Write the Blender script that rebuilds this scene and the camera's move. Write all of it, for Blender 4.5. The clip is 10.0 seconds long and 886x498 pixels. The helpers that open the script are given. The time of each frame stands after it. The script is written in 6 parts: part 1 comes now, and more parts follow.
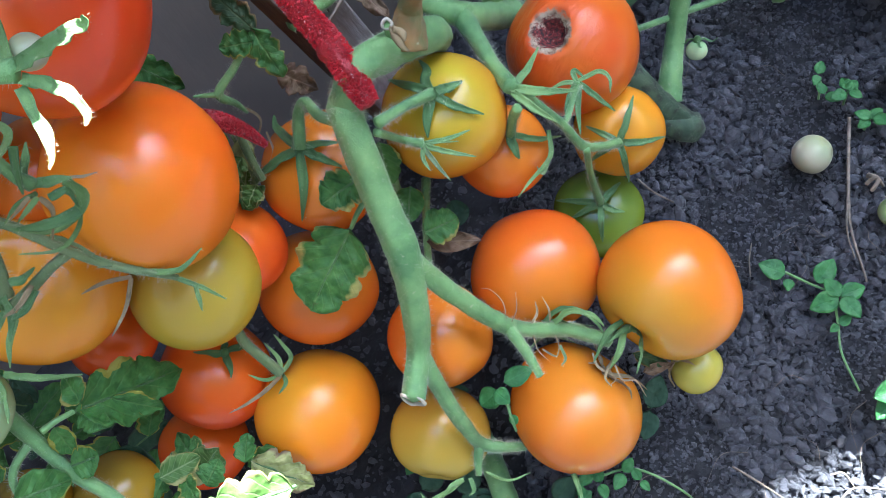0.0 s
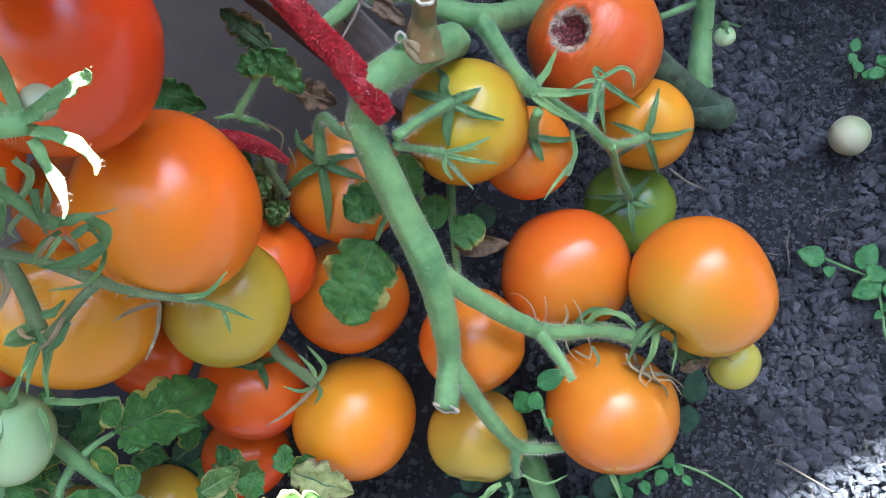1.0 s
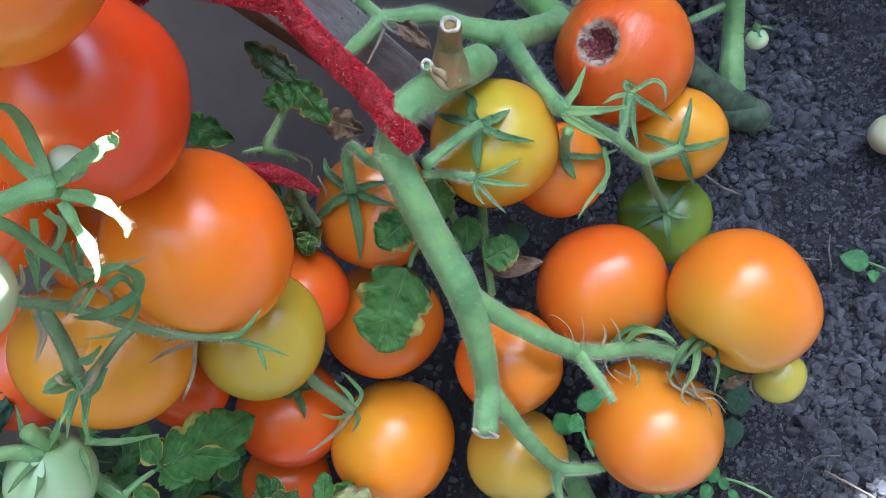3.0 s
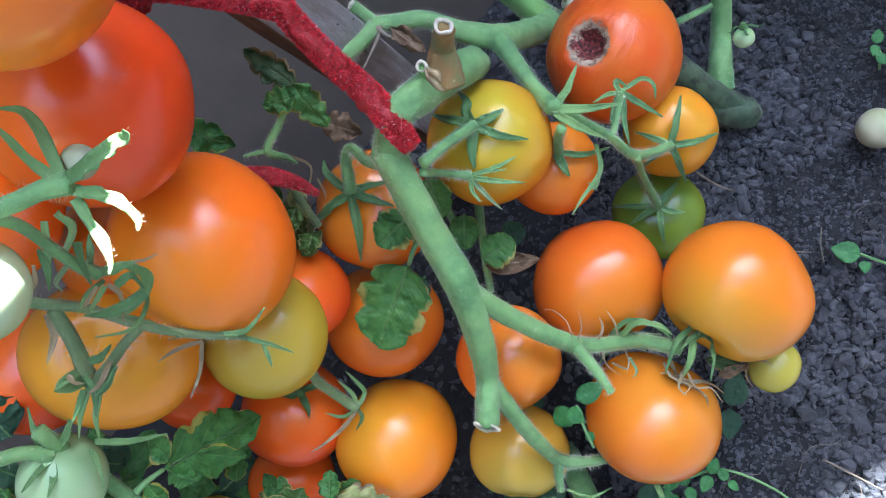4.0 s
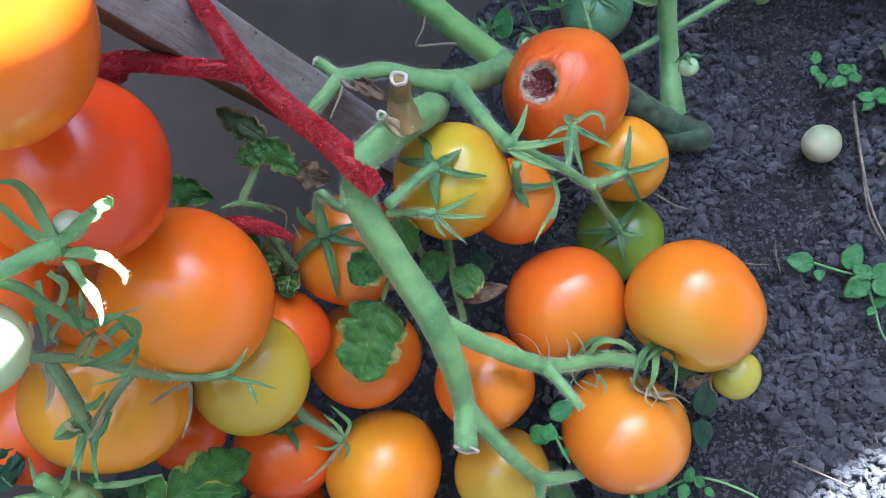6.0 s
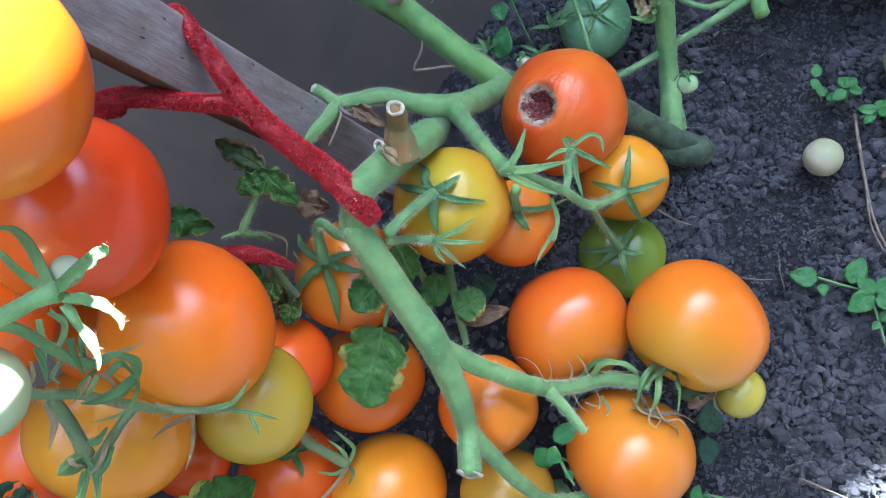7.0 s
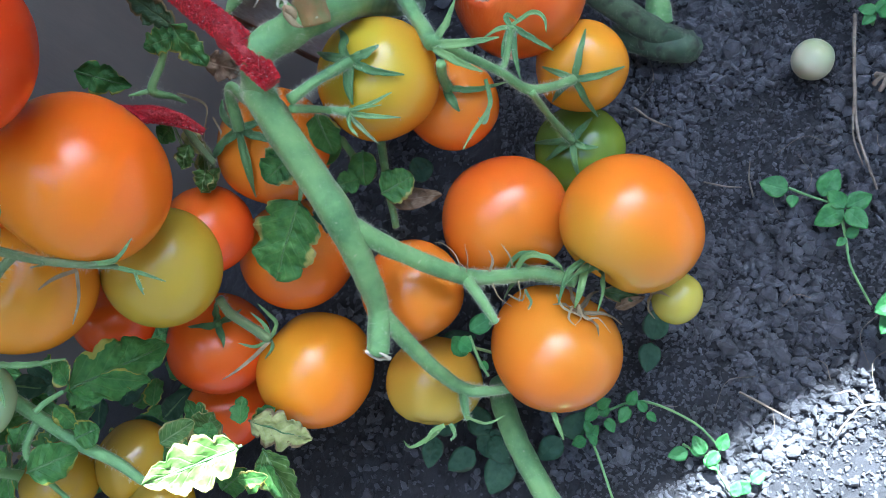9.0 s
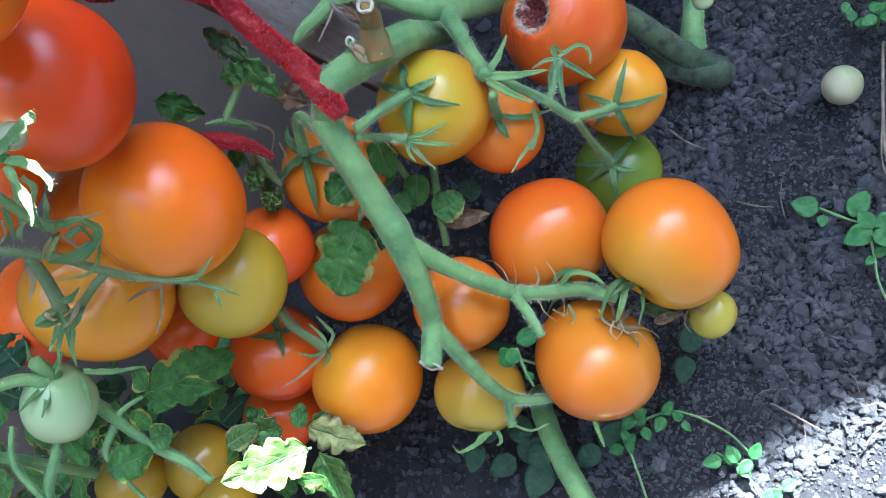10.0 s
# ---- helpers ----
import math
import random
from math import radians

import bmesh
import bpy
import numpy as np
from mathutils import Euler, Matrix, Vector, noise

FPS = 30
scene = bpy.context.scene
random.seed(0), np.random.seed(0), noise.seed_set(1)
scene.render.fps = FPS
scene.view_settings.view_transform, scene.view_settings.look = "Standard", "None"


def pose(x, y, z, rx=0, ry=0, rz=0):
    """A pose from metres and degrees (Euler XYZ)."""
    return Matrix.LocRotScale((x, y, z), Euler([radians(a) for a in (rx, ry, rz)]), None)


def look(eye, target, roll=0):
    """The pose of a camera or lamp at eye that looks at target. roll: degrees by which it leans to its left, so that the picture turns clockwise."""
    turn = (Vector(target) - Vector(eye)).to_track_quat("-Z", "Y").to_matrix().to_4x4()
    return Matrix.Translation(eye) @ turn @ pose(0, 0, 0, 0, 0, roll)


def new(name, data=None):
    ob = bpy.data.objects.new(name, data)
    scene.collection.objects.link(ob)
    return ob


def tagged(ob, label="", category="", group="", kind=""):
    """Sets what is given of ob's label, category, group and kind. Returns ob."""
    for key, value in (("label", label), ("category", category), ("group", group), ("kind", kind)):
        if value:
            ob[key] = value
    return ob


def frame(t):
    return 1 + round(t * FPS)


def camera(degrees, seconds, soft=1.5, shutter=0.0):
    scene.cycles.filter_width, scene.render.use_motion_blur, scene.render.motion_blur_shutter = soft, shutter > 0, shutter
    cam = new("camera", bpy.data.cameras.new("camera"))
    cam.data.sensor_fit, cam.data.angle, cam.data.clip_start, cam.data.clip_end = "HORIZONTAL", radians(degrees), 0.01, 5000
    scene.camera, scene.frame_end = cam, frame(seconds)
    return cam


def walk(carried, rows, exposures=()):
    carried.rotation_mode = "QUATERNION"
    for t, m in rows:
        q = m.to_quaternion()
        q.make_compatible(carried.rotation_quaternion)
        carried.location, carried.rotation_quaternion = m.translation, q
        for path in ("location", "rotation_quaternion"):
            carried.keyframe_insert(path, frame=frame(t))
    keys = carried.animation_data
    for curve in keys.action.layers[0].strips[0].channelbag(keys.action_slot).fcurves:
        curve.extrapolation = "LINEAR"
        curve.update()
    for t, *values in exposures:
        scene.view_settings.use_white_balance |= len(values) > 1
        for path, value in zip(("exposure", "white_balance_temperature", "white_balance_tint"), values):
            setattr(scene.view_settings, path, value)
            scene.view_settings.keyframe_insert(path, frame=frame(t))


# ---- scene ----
cam = camera(55.9, 10.0, soft=0.8)
PATH = [
    (0, (0.096, 0.098, 0.457), (-0.274, 0.866, -1.353), -32.1),
    (0.5, (0.099, 0.105, 0.46), (-0.333, 0.842, -1.349), -37.1),
    (1, (0.104, 0.107, 0.458), (-0.373, 0.844, -1.339), -41),
    (1.5, (0.101, 0.112, 0.459), (-0.394, 0.845, -1.335), -42.6),
    (2, (0.104, 0.117, 0.46), (-0.421, 0.86, -1.322), -44.7),
    (2.5, (0.104, 0.12, 0.458), (-0.441, 0.853, -1.321), -46.1),
    (4, (0.105, 0.111, 0.463), (-0.433, 0.872, -1.306), -46.4),
    (4.5, (0.107, 0.106, 0.471), (-0.41, 0.895, -1.292), -45.6),
    (5, (0.116, 0.1, 0.477), (-0.385, 0.933, -1.271), -44.7),
    (6.5, (0.12, 0.105, 0.479), (-0.374, 0.931, -1.274), -46.4),
    (7, (0.124, 0.108, 0.481), (-0.383, 0.953, -1.259), -47.1),
    (7.2, (0.1236, 0.1062, 0.4864), (-0.3674, 0.975, -1.2458), -46.12),
    (7.3, (0.1344, 0.1088, 0.4916), (-0.3856, 0.98, -1.2322), -47.38),
    (7.4, (0.1412, 0.1164, 0.4968), (-0.3598, 1.005, -1.2226), -46.24),
    (7.5, (0.15, 0.122, 0.505), (-0.342, 1.02, -1.213), -45.9),
    (7.6, (0.1554, 0.1176, 0.5098), (-0.3252, 1.0546, -1.1898), -44.9),
    (7.7, (0.1578, 0.1072, 0.5036), (-0.3314, 1.0602, -1.1856), -44.6),
    (8, (0.149, 0.082, 0.492), (-0.338, 0.972, -1.231), -42.2),
    (8.2, (0.1662, 0.0766, 0.4866), (-0.4248, 0.8942, -1.2398), -48.84),
    (8.3, (0.1718, 0.0764, 0.4794), (-0.4432, 0.8688, -1.2512), -50.26),
    (8.5, (0.181, 0.093, 0.46), (-0.467, 0.82, -1.287), -53.1),
    (8.7, (0.1722, 0.0994, 0.4442), (-0.4708, 0.8072, -1.3138), -53.02),
    (9, (0.169, 0.094, 0.445), (-0.521, 0.757, -1.311), -56.4),
    (9.5, (0.17, 0.092, 0.456), (-0.517, 0.731, -1.31), -57.2),
    (10, (0.167, 0.091, 0.472), (-0.566, 0.778, -1.257), -56.7),
]
walk(cam, [(t, look(eye, target, roll)) for t, eye, target, roll in PATH], exposures=[(0, 4.18, 5340, 7), (5, 4.20, 5300, 7), (7.5, 4.23, 5180, 6), (8.6, 4.16, 5120, 3), (10, 4.09, 5190, 4)])

# ---- world and sun ----
SUN = Vector((0.30, 0.45, 0.90)).normalized()      # the way to the sun, over the shaped top of the sheet wall
world = bpy.data.worlds.new("sky")
scene.world = world
world.use_nodes = True
wn = world.node_tree
sky = wn.nodes.new("ShaderNodeTexSky")
sky.sky_type, sky.sun_disc = "NISHITA", False
sky.sun_elevation, sky.sun_rotation = math.asin(SUN.z), math.atan2(SUN.x, SUN.y)
sky.dust_density, sky.air_density = 2.0, 1.0
wn.links.new(sky.outputs[0], wn.nodes["Background"].inputs[0])
wn.nodes["Background"].inputs[1].default_value = 0.07
lamp = bpy.data.lights.new("sun", "SUN")
lamp.energy, lamp.angle, lamp.color = 4.0, radians(0.5), (1.0, 0.95, 0.86)
sun = new("sun", lamp)
sun.matrix_world = look(SUN * 5, (0, 0, 0))


# ---- materials ----
def shader(name, rough=0.6, spec=0.5):
    m = bpy.data.materials.new(name)
    m.use_nodes = True
    n = m.node_tree
    b = n.nodes["Principled BSDF"]
    b.inputs["Roughness"].default_value = rough
    b.inputs["Specular IOR Level"].default_value = spec
    return m, n, b


def node(n, kind, **kw):
    o = n.nodes.new(kind)
    for key, v in kw.items():
        if key in ("operation", "blend_type", "data_type", "wave_type", "feature", "attribute_name", "uv_map"):
            if key == "operation":
                o.operation = v
            elif key == "blend_type":
                o.blend_type = v
            elif key == "data_type":
                o.data_type = v
            elif key == "feature":
                o.feature = v
            elif key == "attribute_name":
                o.attribute_name = v
            elif key == "uv_map":
                o.uv_map = v
        else:
            o.inputs[key].default_value = v
    return o


def ramp(n, source, stops):
    r = n.nodes.new("ShaderNodeValToRGB")
    el = r.color_ramp.elements
    while len(el) < len(stops):
        el.new(0.5)
    for e, (p, c) in zip(el, stops):
        e.position, e.color = p, (*c, 1)
    n.links.new(source, r.inputs[0])
    return r.outputs[0]


def mix(n, fac, a, b, kind="MIX"):
    o = n.nodes.new("ShaderNodeMix")
    o.data_type, o.blend_type = "RGBA", kind
    for sock, v in ((o.inputs[0], fac), (o.inputs[6], a), (o.inputs[7], b)):
        if isinstance(v, (int, float)):
            sock.default_value = v
        elif isinstance(v, tuple):
            sock.default_value = (*v, 1)
        else:
            n.links.new(v, sock)
    return o.outputs[2]


def math_node(n, op, a, b=0.0):
    o = n.nodes.new("ShaderNodeMath")
    o.operation = op
    for sock, v in ((o.inputs[0], a), (o.inputs[1], b)):
        if isinstance(v, (int, float)):
            sock.default_value = v
        else:
            n.links.new(v, sock)
    return o.outputs[0]


def noise_node(n, scale, detail=3.0, rough=0.5, coord="Object", stretch=None):
    c = n.nodes.new("ShaderNodeTexCoord")
    o = node(n, "ShaderNodeTexNoise", Scale=scale, Detail=detail, Roughness=rough)
    src = c.outputs[coord]
    if stretch:
        mp = n.nodes.new("ShaderNodeMapping")
        mp.inputs["Scale"].default_value = stretch
        n.links.new(src, mp.inputs[0])
        src = mp.outputs[0]
    n.links.new(src, o.inputs["Vector"])
    return o.outputs["Fac"]


def bump(n, b, height, strength, distance):
    o = node(n, "ShaderNodeBump", Strength=strength, Distance=distance)
    n.links.new(height, o.inputs["Height"])
    n.links.new(o.outputs[0], b.inputs["Normal"])


def tomato_skin(name, blossom, middle, shoulder, rough=0.24, speck=0.02):
    """Skin that ripens from the blossom end (-z of the fruit) to the shoulder at the stem (+z)."""
    m, n, b = shader(name, rough, 0.5)
    c = n.nodes.new("ShaderNodeTexCoord")
    sep = n.nodes.new("ShaderNodeSeparateXYZ")
    n.links.new(c.outputs["Generated"], sep.inputs[0])
    big = noise_node(n, 45.0, 0.0)
    f = math_node(n, "ADD", sep.outputs[2], math_node(n, "MULTIPLY", math_node(n, "SUBTRACT", big, 0.5), 0.2))
    col = ramp(n, f, [(0.12, blossom), (0.55, middle), (0.95, shoulder)])
    c2 = noise_node(n, 900.0, 1.0)
    col = mix(n, math_node(n, "MULTIPLY", ramp(n, c2, [(0.70, (0, 0, 0)), (0.78, (1, 1, 1))]), speck * 3), col, (0.80, 0.50, 0.20))
    mott = noise_node(n, 130.0, 0.0)
    col = mix(n, math_node(n, "MULTIPLY", mott, 0.22), col, middle)
    n.links.new(col, b.inputs["Base Color"])
    wax = noise_node(n, 210.0, 3.0, 0.6)
    n.links.new(ramp(n, wax, [(0.30, (rough * 0.92,) * 3), (0.70, (rough * 1.10,) * 3)]), b.inputs["Roughness"])
    b.inputs["Subsurface Weight"].default_value = 0.22
    b.inputs["Subsurface Radius"].default_value = (0.006, 0.003, 0.0015)
    b.inputs["Subsurface Scale"].default_value = 0.6
    return m


SKIN = {
    "orange": tomato_skin("orange_skin", (0.86, 0.140, 0.005), (0.86, 0.198, 0.008), (0.80, 0.285, 0.013)),
    "tan": tomato_skin("tan_orange_skin", (0.70, 0.165, 0.008), (0.70, 0.210, 0.011), (0.55, 0.30, 0.024)),
    "deep": tomato_skin("deep_orange_skin", (0.64, 0.100, 0.008), (0.66, 0.148, 0.010), (0.65, 0.215, 0.014)),
    "red": tomato_skin("red_skin", (0.74, 0.052, 0.006), (0.78, 0.090, 0.008), (0.78, 0.155, 0.010)),
    "amber": tomato_skin("amber_skin", (0.80, 0.212, 0.007), (0.78, 0.268, 0.010), (0.62, 0.30, 0.016)),
    "yellow": tomato_skin("yellow_skin", (0.62, 0.13, 0.005), (0.62, 0.235, 0.009), (0.48, 0.39, 0.026)),
    "olive": tomato_skin("olive_skin", (0.54, 0.32, 0.018), (0.50, 0.34, 0.024), (0.44, 0.33, 0.040)),
    "green": tomato_skin("green_skin", (0.33, 0.32, 0.016), (0.23, 0.28, 0.018), (0.11, 0.18, 0.022)),
    "pale": tomato_skin("pale_green_skin", (0.52, 0.62, 0.36), (0.43, 0.57, 0.31), (0.26, 0.44, 0.20), 0.24),
    "celadon": tomato_skin("celadon_skin", (0.36, 0.38, 0.17), (0.30, 0.37, 0.17), (0.24, 0.34, 0.15), 0.26),
    "white": tomato_skin("whitish_skin", (0.36, 0.31, 0.19), (0.47, 0.46, 0.32), (0.33, 0.38, 0.21), 0.33, 0.03),
    "jade": tomato_skin("jade_green_skin", (0.34, 0.52, 0.30), (0.27, 0.47, 0.26), (0.15, 0.33, 0.15), 0.26),
    "lime": tomato_skin("lime_skin", (0.42, 0.46, 0.13), (0.34, 0.42, 0.13), (0.22, 0.34, 0.10), 0.3),
    "peach": tomato_skin("peach_orange_skin", (0.64, 0.155, 0.010), (0.64, 0.190, 0.012), (0.60, 0.225, 0.016)),
    "khaki": tomato_skin("khaki_skin", (0.46, 0.40, 0.06), (0.42, 0.37, 0.05), (0.36, 0.34, 0.07)),
    # Olive-brown skin for the low fruit, darkened to carry the foliage's shade.
    "shaded_olive": tomato_skin("shaded_olive_brown_skin", (0.44, 0.26, 0.012), (0.37, 0.225, 0.014), (0.24, 0.165, 0.020)),
    "ochre": tomato_skin("ochre_skin", (0.50, 0.25, 0.025), (0.50, 0.30, 0.03), (0.44, 0.32, 0.045)),
}


def plant_skin(name, low, high, rough=0.6, scale=300.0, sheen=0.08, dark=None):
    """Stem skin: blotches, fine downy grain, pale flecks and a few darker scars."""
    m, n, b = shader(name, rough * 0.85, 0.45)
    a = noise_node(n, scale * 0.3, 4.0, 0.6)
    col = ramp(n, a, [(0.38, low), (0.62, high)])
    f = noise_node(n, scale * 5, 4.0, 0.7)
    col = mix(n, math_node(n, "MULTIPLY", f, 0.35), col, tuple(min(1.0, c * 1.4) for c in high), "MIX")
    st = noise_node(n, scale * 0.12, 3.0, 0.6)
    col = mix(n, ramp(n, st, [(0.45, (0, 0, 0)), (0.65, (0.6, 0.6, 0.6))]), col, (high[0] * 1.4, high[1] * 1.25, high[2] * 1.2))
    col = mix(n, ramp(n, f, [(0.22, (0.3, 0.3, 0.3)), (0.40, (0, 0, 0))]), col, tuple(c * 0.6 for c in low))
    fl = ramp(n, noise_node(n, scale * 1.6, 1.0), [(0.73, (0, 0, 0)), (0.76, (1, 1, 1))])
    col = mix(n, math_node(n, "MULTIPLY", fl, 0.55), col, (0.42, 0.46, 0.30))
    if dark:
        d = ramp(n, noise_node(n, scale * 0.5, 4.0), [(0.52, (0, 0, 0)), (0.66, (1, 1, 1))])
        col = mix(n, math_node(n, "MULTIPLY", d, 0.8), col, dark)
    n.links.new(col, b.inputs["Base Color"])
    b.inputs["Sheen Weight"].default_value = sheen
    b.inputs["Sheen Roughness"].default_value = 0.5
    h = math_node(n, "ADD", f, math_node(n, "MULTIPLY", a, 1.5))
    bump(n, b, h, 0.55, 0.0008)
    return m


STEM = plant_skin("green_stem_skin", (0.070, 0.175, 0.062), (0.172, 0.335, 0.118), 0.55)
CANE = plant_skin("bright_cane_skin", (0.085, 0.22, 0.055), (0.165, 0.34, 0.095), 0.5)
ROOT = plant_skin("grey_stem_skin", (0.030, 0.062, 0.036), (0.080, 0.125, 0.068), 0.55, dark=(0.030, 0.030, 0.022))
SEPAL = plant_skin("sepal_skin", (0.046, 0.118, 0.036), (0.090, 0.190, 0.058), 0.55)
LIGHT = plant_skin("light_sepal_skin", (0.085, 0.18, 0.055), (0.155, 0.28, 0.090), 0.55)
TRUSS = plant_skin("grey_green_truss_skin", (0.085, 0.15, 0.055), (0.16, 0.23, 0.10), 0.65)
DRY = plant_skin("dry_sepal_skin", (0.12, 0.090, 0.045), (0.30, 0.245, 0.135), 0.8, sheen=0.0)
CUT = plant_skin("cut_stem_end", (0.30, 0.27, 0.20), (0.58, 0.55, 0.45), 0.85, 700.0, sheen=0.0)
STUB = plant_skin("drying_stub_skin", (0.13, 0.17, 0.055), (0.24, 0.14, 0.045), 0.7, 330.0)
TWIG = plant_skin("dry_twig_skin", (0.08, 0.065, 0.05), (0.22, 0.19, 0.15), 0.85, 500.0, sheen=0.0)
HAIR = plant_skin("stem_hair", (0.35, 0.42, 0.30), (0.5, 0.55, 0.42), 0.5, sheen=0.0)


def leaf_skin(name, low, high, rim, rim_from=0.8, vein=(0.16, 0.28, 0.08), spots=0.0, rough=0.5, ribbed=1.0):
    """Leaf: u runs across, v along; side veins, a pale midrib and a yellowed rim."""
    m, n, b = shader(name, rough, 0.4)
    uv = node(n, "ShaderNodeUVMap", uv_map="leaf")
    sep = n.nodes.new("ShaderNodeSeparateXYZ")
    n.links.new(uv.outputs[0], sep.inputs[0])
    u = math_node(n, "ABSOLUTE", math_node(n, "SUBTRACT", sep.outputs[0], 0.5))
    a = noise_node(n, 220.0, 4.0)
    col = ramp(n, a, [(0.3, low), (0.72, high)])
    side = math_node(n, "SINE", math_node(n, "MULTIPLY", math_node(n, "SUBTRACT", sep.outputs[1], math_node(n, "MULTIPLY", u, 0.55)), 44.0))
    side = ramp(n, side, [(0.80, (0, 0, 0)), (0.98, (1, 1, 1))])
    mid = ramp(n, u, [(0.012, (1, 1, 1)), (0.045, (0, 0, 0))])
    v = math_node(n, "MULTIPLY", math_node(n, "MAXIMUM", mid, math_node(n, "MULTIPLY", side, 0.4)), ribbed)
    col = mix(n, math_node(n, "MULTIPLY", v, 0.55), col, vein)
    r = math_node(n, "ADD", math_node(n, "MULTIPLY", u, 2.0), math_node(n, "MULTIPLY", math_node(n, "SUBTRACT", noise_node(n, 75.0, 4.0), 0.5), 1.5))
    col = mix(n, ramp(n, r, [(rim_from, (0, 0, 0)), (min(rim_from + 0.16, 1.0), (1, 1, 1))]), col, rim)
    if spots:
        sp = ramp(n, noise_node(n, 420.0, 3.0), [(0.66, (0, 0, 0)), (0.72, (1, 1, 1))])
        col = mix(n, math_node(n, "MULTIPLY", sp, spots), col, (0.10, 0.05, 0.02))
    n.links.new(col, b.inputs["Base Color"])
    c = n.nodes.new("ShaderNodeTexCoord")
    vo = node(n, "ShaderNodeTexVoronoi", Scale=420.0)
    vo.feature = "SMOOTH_F1"
    n.links.new(c.outputs["Object"], vo.inputs["Vector"])
    puff = math_node(n, "MULTIPLY", vo.outputs["Distance"], 1.1)
    h = math_node(n, "SUBTRACT", math_node(n, "SUBTRACT", math_node(n, "MULTIPLY", a, 1.0), puff), math_node(n, "MULTIPLY", v, 0.5))
    bump(n, b, h, 0.7, 0.0010)
    tr = n.nodes.new("ShaderNodeBsdfTranslucent")
    n.links.new(col, tr.inputs[0])
    mx = node(n, "ShaderNodeMixShader", Fac=0.28)
    n.links.new(b.outputs[0], mx.inputs[1])
    n.links.new(tr.outputs[0], mx.inputs[2])
    n.links.new(mx.outputs[0], n.nodes["Material Output"].inputs[0])
    return m


LEAF = leaf_skin("tomato_leaf", (0.046, 0.148, 0.030), (0.105, 0.265, 0.056), (0.34, 0.33, 0.05), 0.99)
LEAF_OLD = leaf_skin("limp_old_leaf", (0.030, 0.070, 0.022), (0.070, 0.125, 0.040), (0.22, 0.15, 0.06), 0.70, (0.12, 0.16, 0.06), 0.5)
LEAF_SICK = leaf_skin("yellowing_tomato_leaf", (0.046, 0.148, 0.032), (0.110, 0.270, 0.056), (0.40, 0.37, 0.10), 0.82, spots=0.35)
LEAF_PALE = leaf_skin("pale_tomato_leaf", (0.062, 0.145, 0.026), (0.120, 0.22, 0.048), (0.36, 0.34, 0.12), 0.78, (0.40, 0.50, 0.25), 0.3)
LEAF_DRY = leaf_skin("withered_leaf", (0.32, 0.37, 0.12), (0.55, 0.58, 0.26), (0.24, 0.18, 0.10), 0.8, (0.45, 0.42, 0.28), 0.6, 0.85)
LEAF_BROWN = leaf_skin("brown_dead_leaf", (0.13, 0.085, 0.05), (0.30, 0.21, 0.13), (0.20, 0.13, 0.08), 0.8, (0.34, 0.26, 0.18), 0.4, 0.9)
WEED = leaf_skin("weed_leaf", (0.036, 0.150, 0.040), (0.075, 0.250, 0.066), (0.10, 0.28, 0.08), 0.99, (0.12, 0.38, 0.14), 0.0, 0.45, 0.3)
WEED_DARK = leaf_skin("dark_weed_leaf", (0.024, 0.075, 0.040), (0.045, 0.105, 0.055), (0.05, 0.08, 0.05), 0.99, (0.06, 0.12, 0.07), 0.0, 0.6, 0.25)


def soil_material(name, low, high, rough=0.8):
    m, n, b = shader(name, rough, 0.35)
    a = noise_node(n, 60.0, 5.0, 0.65)
    f = noise_node(n, 1500.0, 5.0, 0.7)
    col = ramp(n, a, [(0.32, low), (0.68, high)])
    col = mix(n, math_node(n, "MULTIPLY", f, 0.6), col, high, "MULTIPLY")
    geo = n.nodes.new("ShaderNodeNewGeometry")
    col = mix(n, math_node(n, "MULTIPLY", geo.outputs["Random Per Island"], 0.6), col, tuple(c * 0.9 for c in high))
    sp = ramp(n, noise_node(n, 900.0, 2.0), [(0.73, (0, 0, 0)), (0.77, (1, 1, 1))])
    col = mix(n, math_node(n, "MULTIPLY", sp, 0.5), col, (0.16, 0.15, 0.14))
    n.links.new(col, b.inputs["Base Color"])
    bump(n, b, f, 0.9, 0.0018)
    return m


# Dark soil; ground deepened for gap shade, crumbs lightened as lit tops.
SOIL = soil_material("gap_shade_garden_soil", (0.010, 0.0102, 0.012), (0.050, 0.051, 0.060), 0.62)
CLOD = soil_material("lit_top_soil_clod", (0.024, 0.025, 0.029), (0.158, 0.161, 0.184), 0.48)


def wall_material():
    m, n, b = shader("weathered_dark_sheet", 0.55, 0.4)
    a = noise_node(n, 5.0, 4.0, 0.6)
    f = noise_node(n, 90.0, 5.0, 0.7, stretch=(1, 1, 0.25))
    col = ramp(n, a, [(0.3, (0.110, 0.098, 0.090)), (0.7, (0.27, 0.232, 0.200))])
    col = mix(n, math_node(n, "MULTIPLY", f, 0.6), col, (0.15, 0.138, 0.128))
    st = ramp(n, noise_node(n, 26.0, 3.0, 0.6), [(0.66, (0, 0, 0)), (0.74, (1, 1, 1))])
    col = mix(n, math_node(n, "MULTIPLY", st, 0.30), col, (0.24, 0.19, 0.12))
    n.links.new(col, b.inputs["Base Color"])
    bump(n, b, f, 0.2, 0.002)
    return m


SHEET = wall_material()


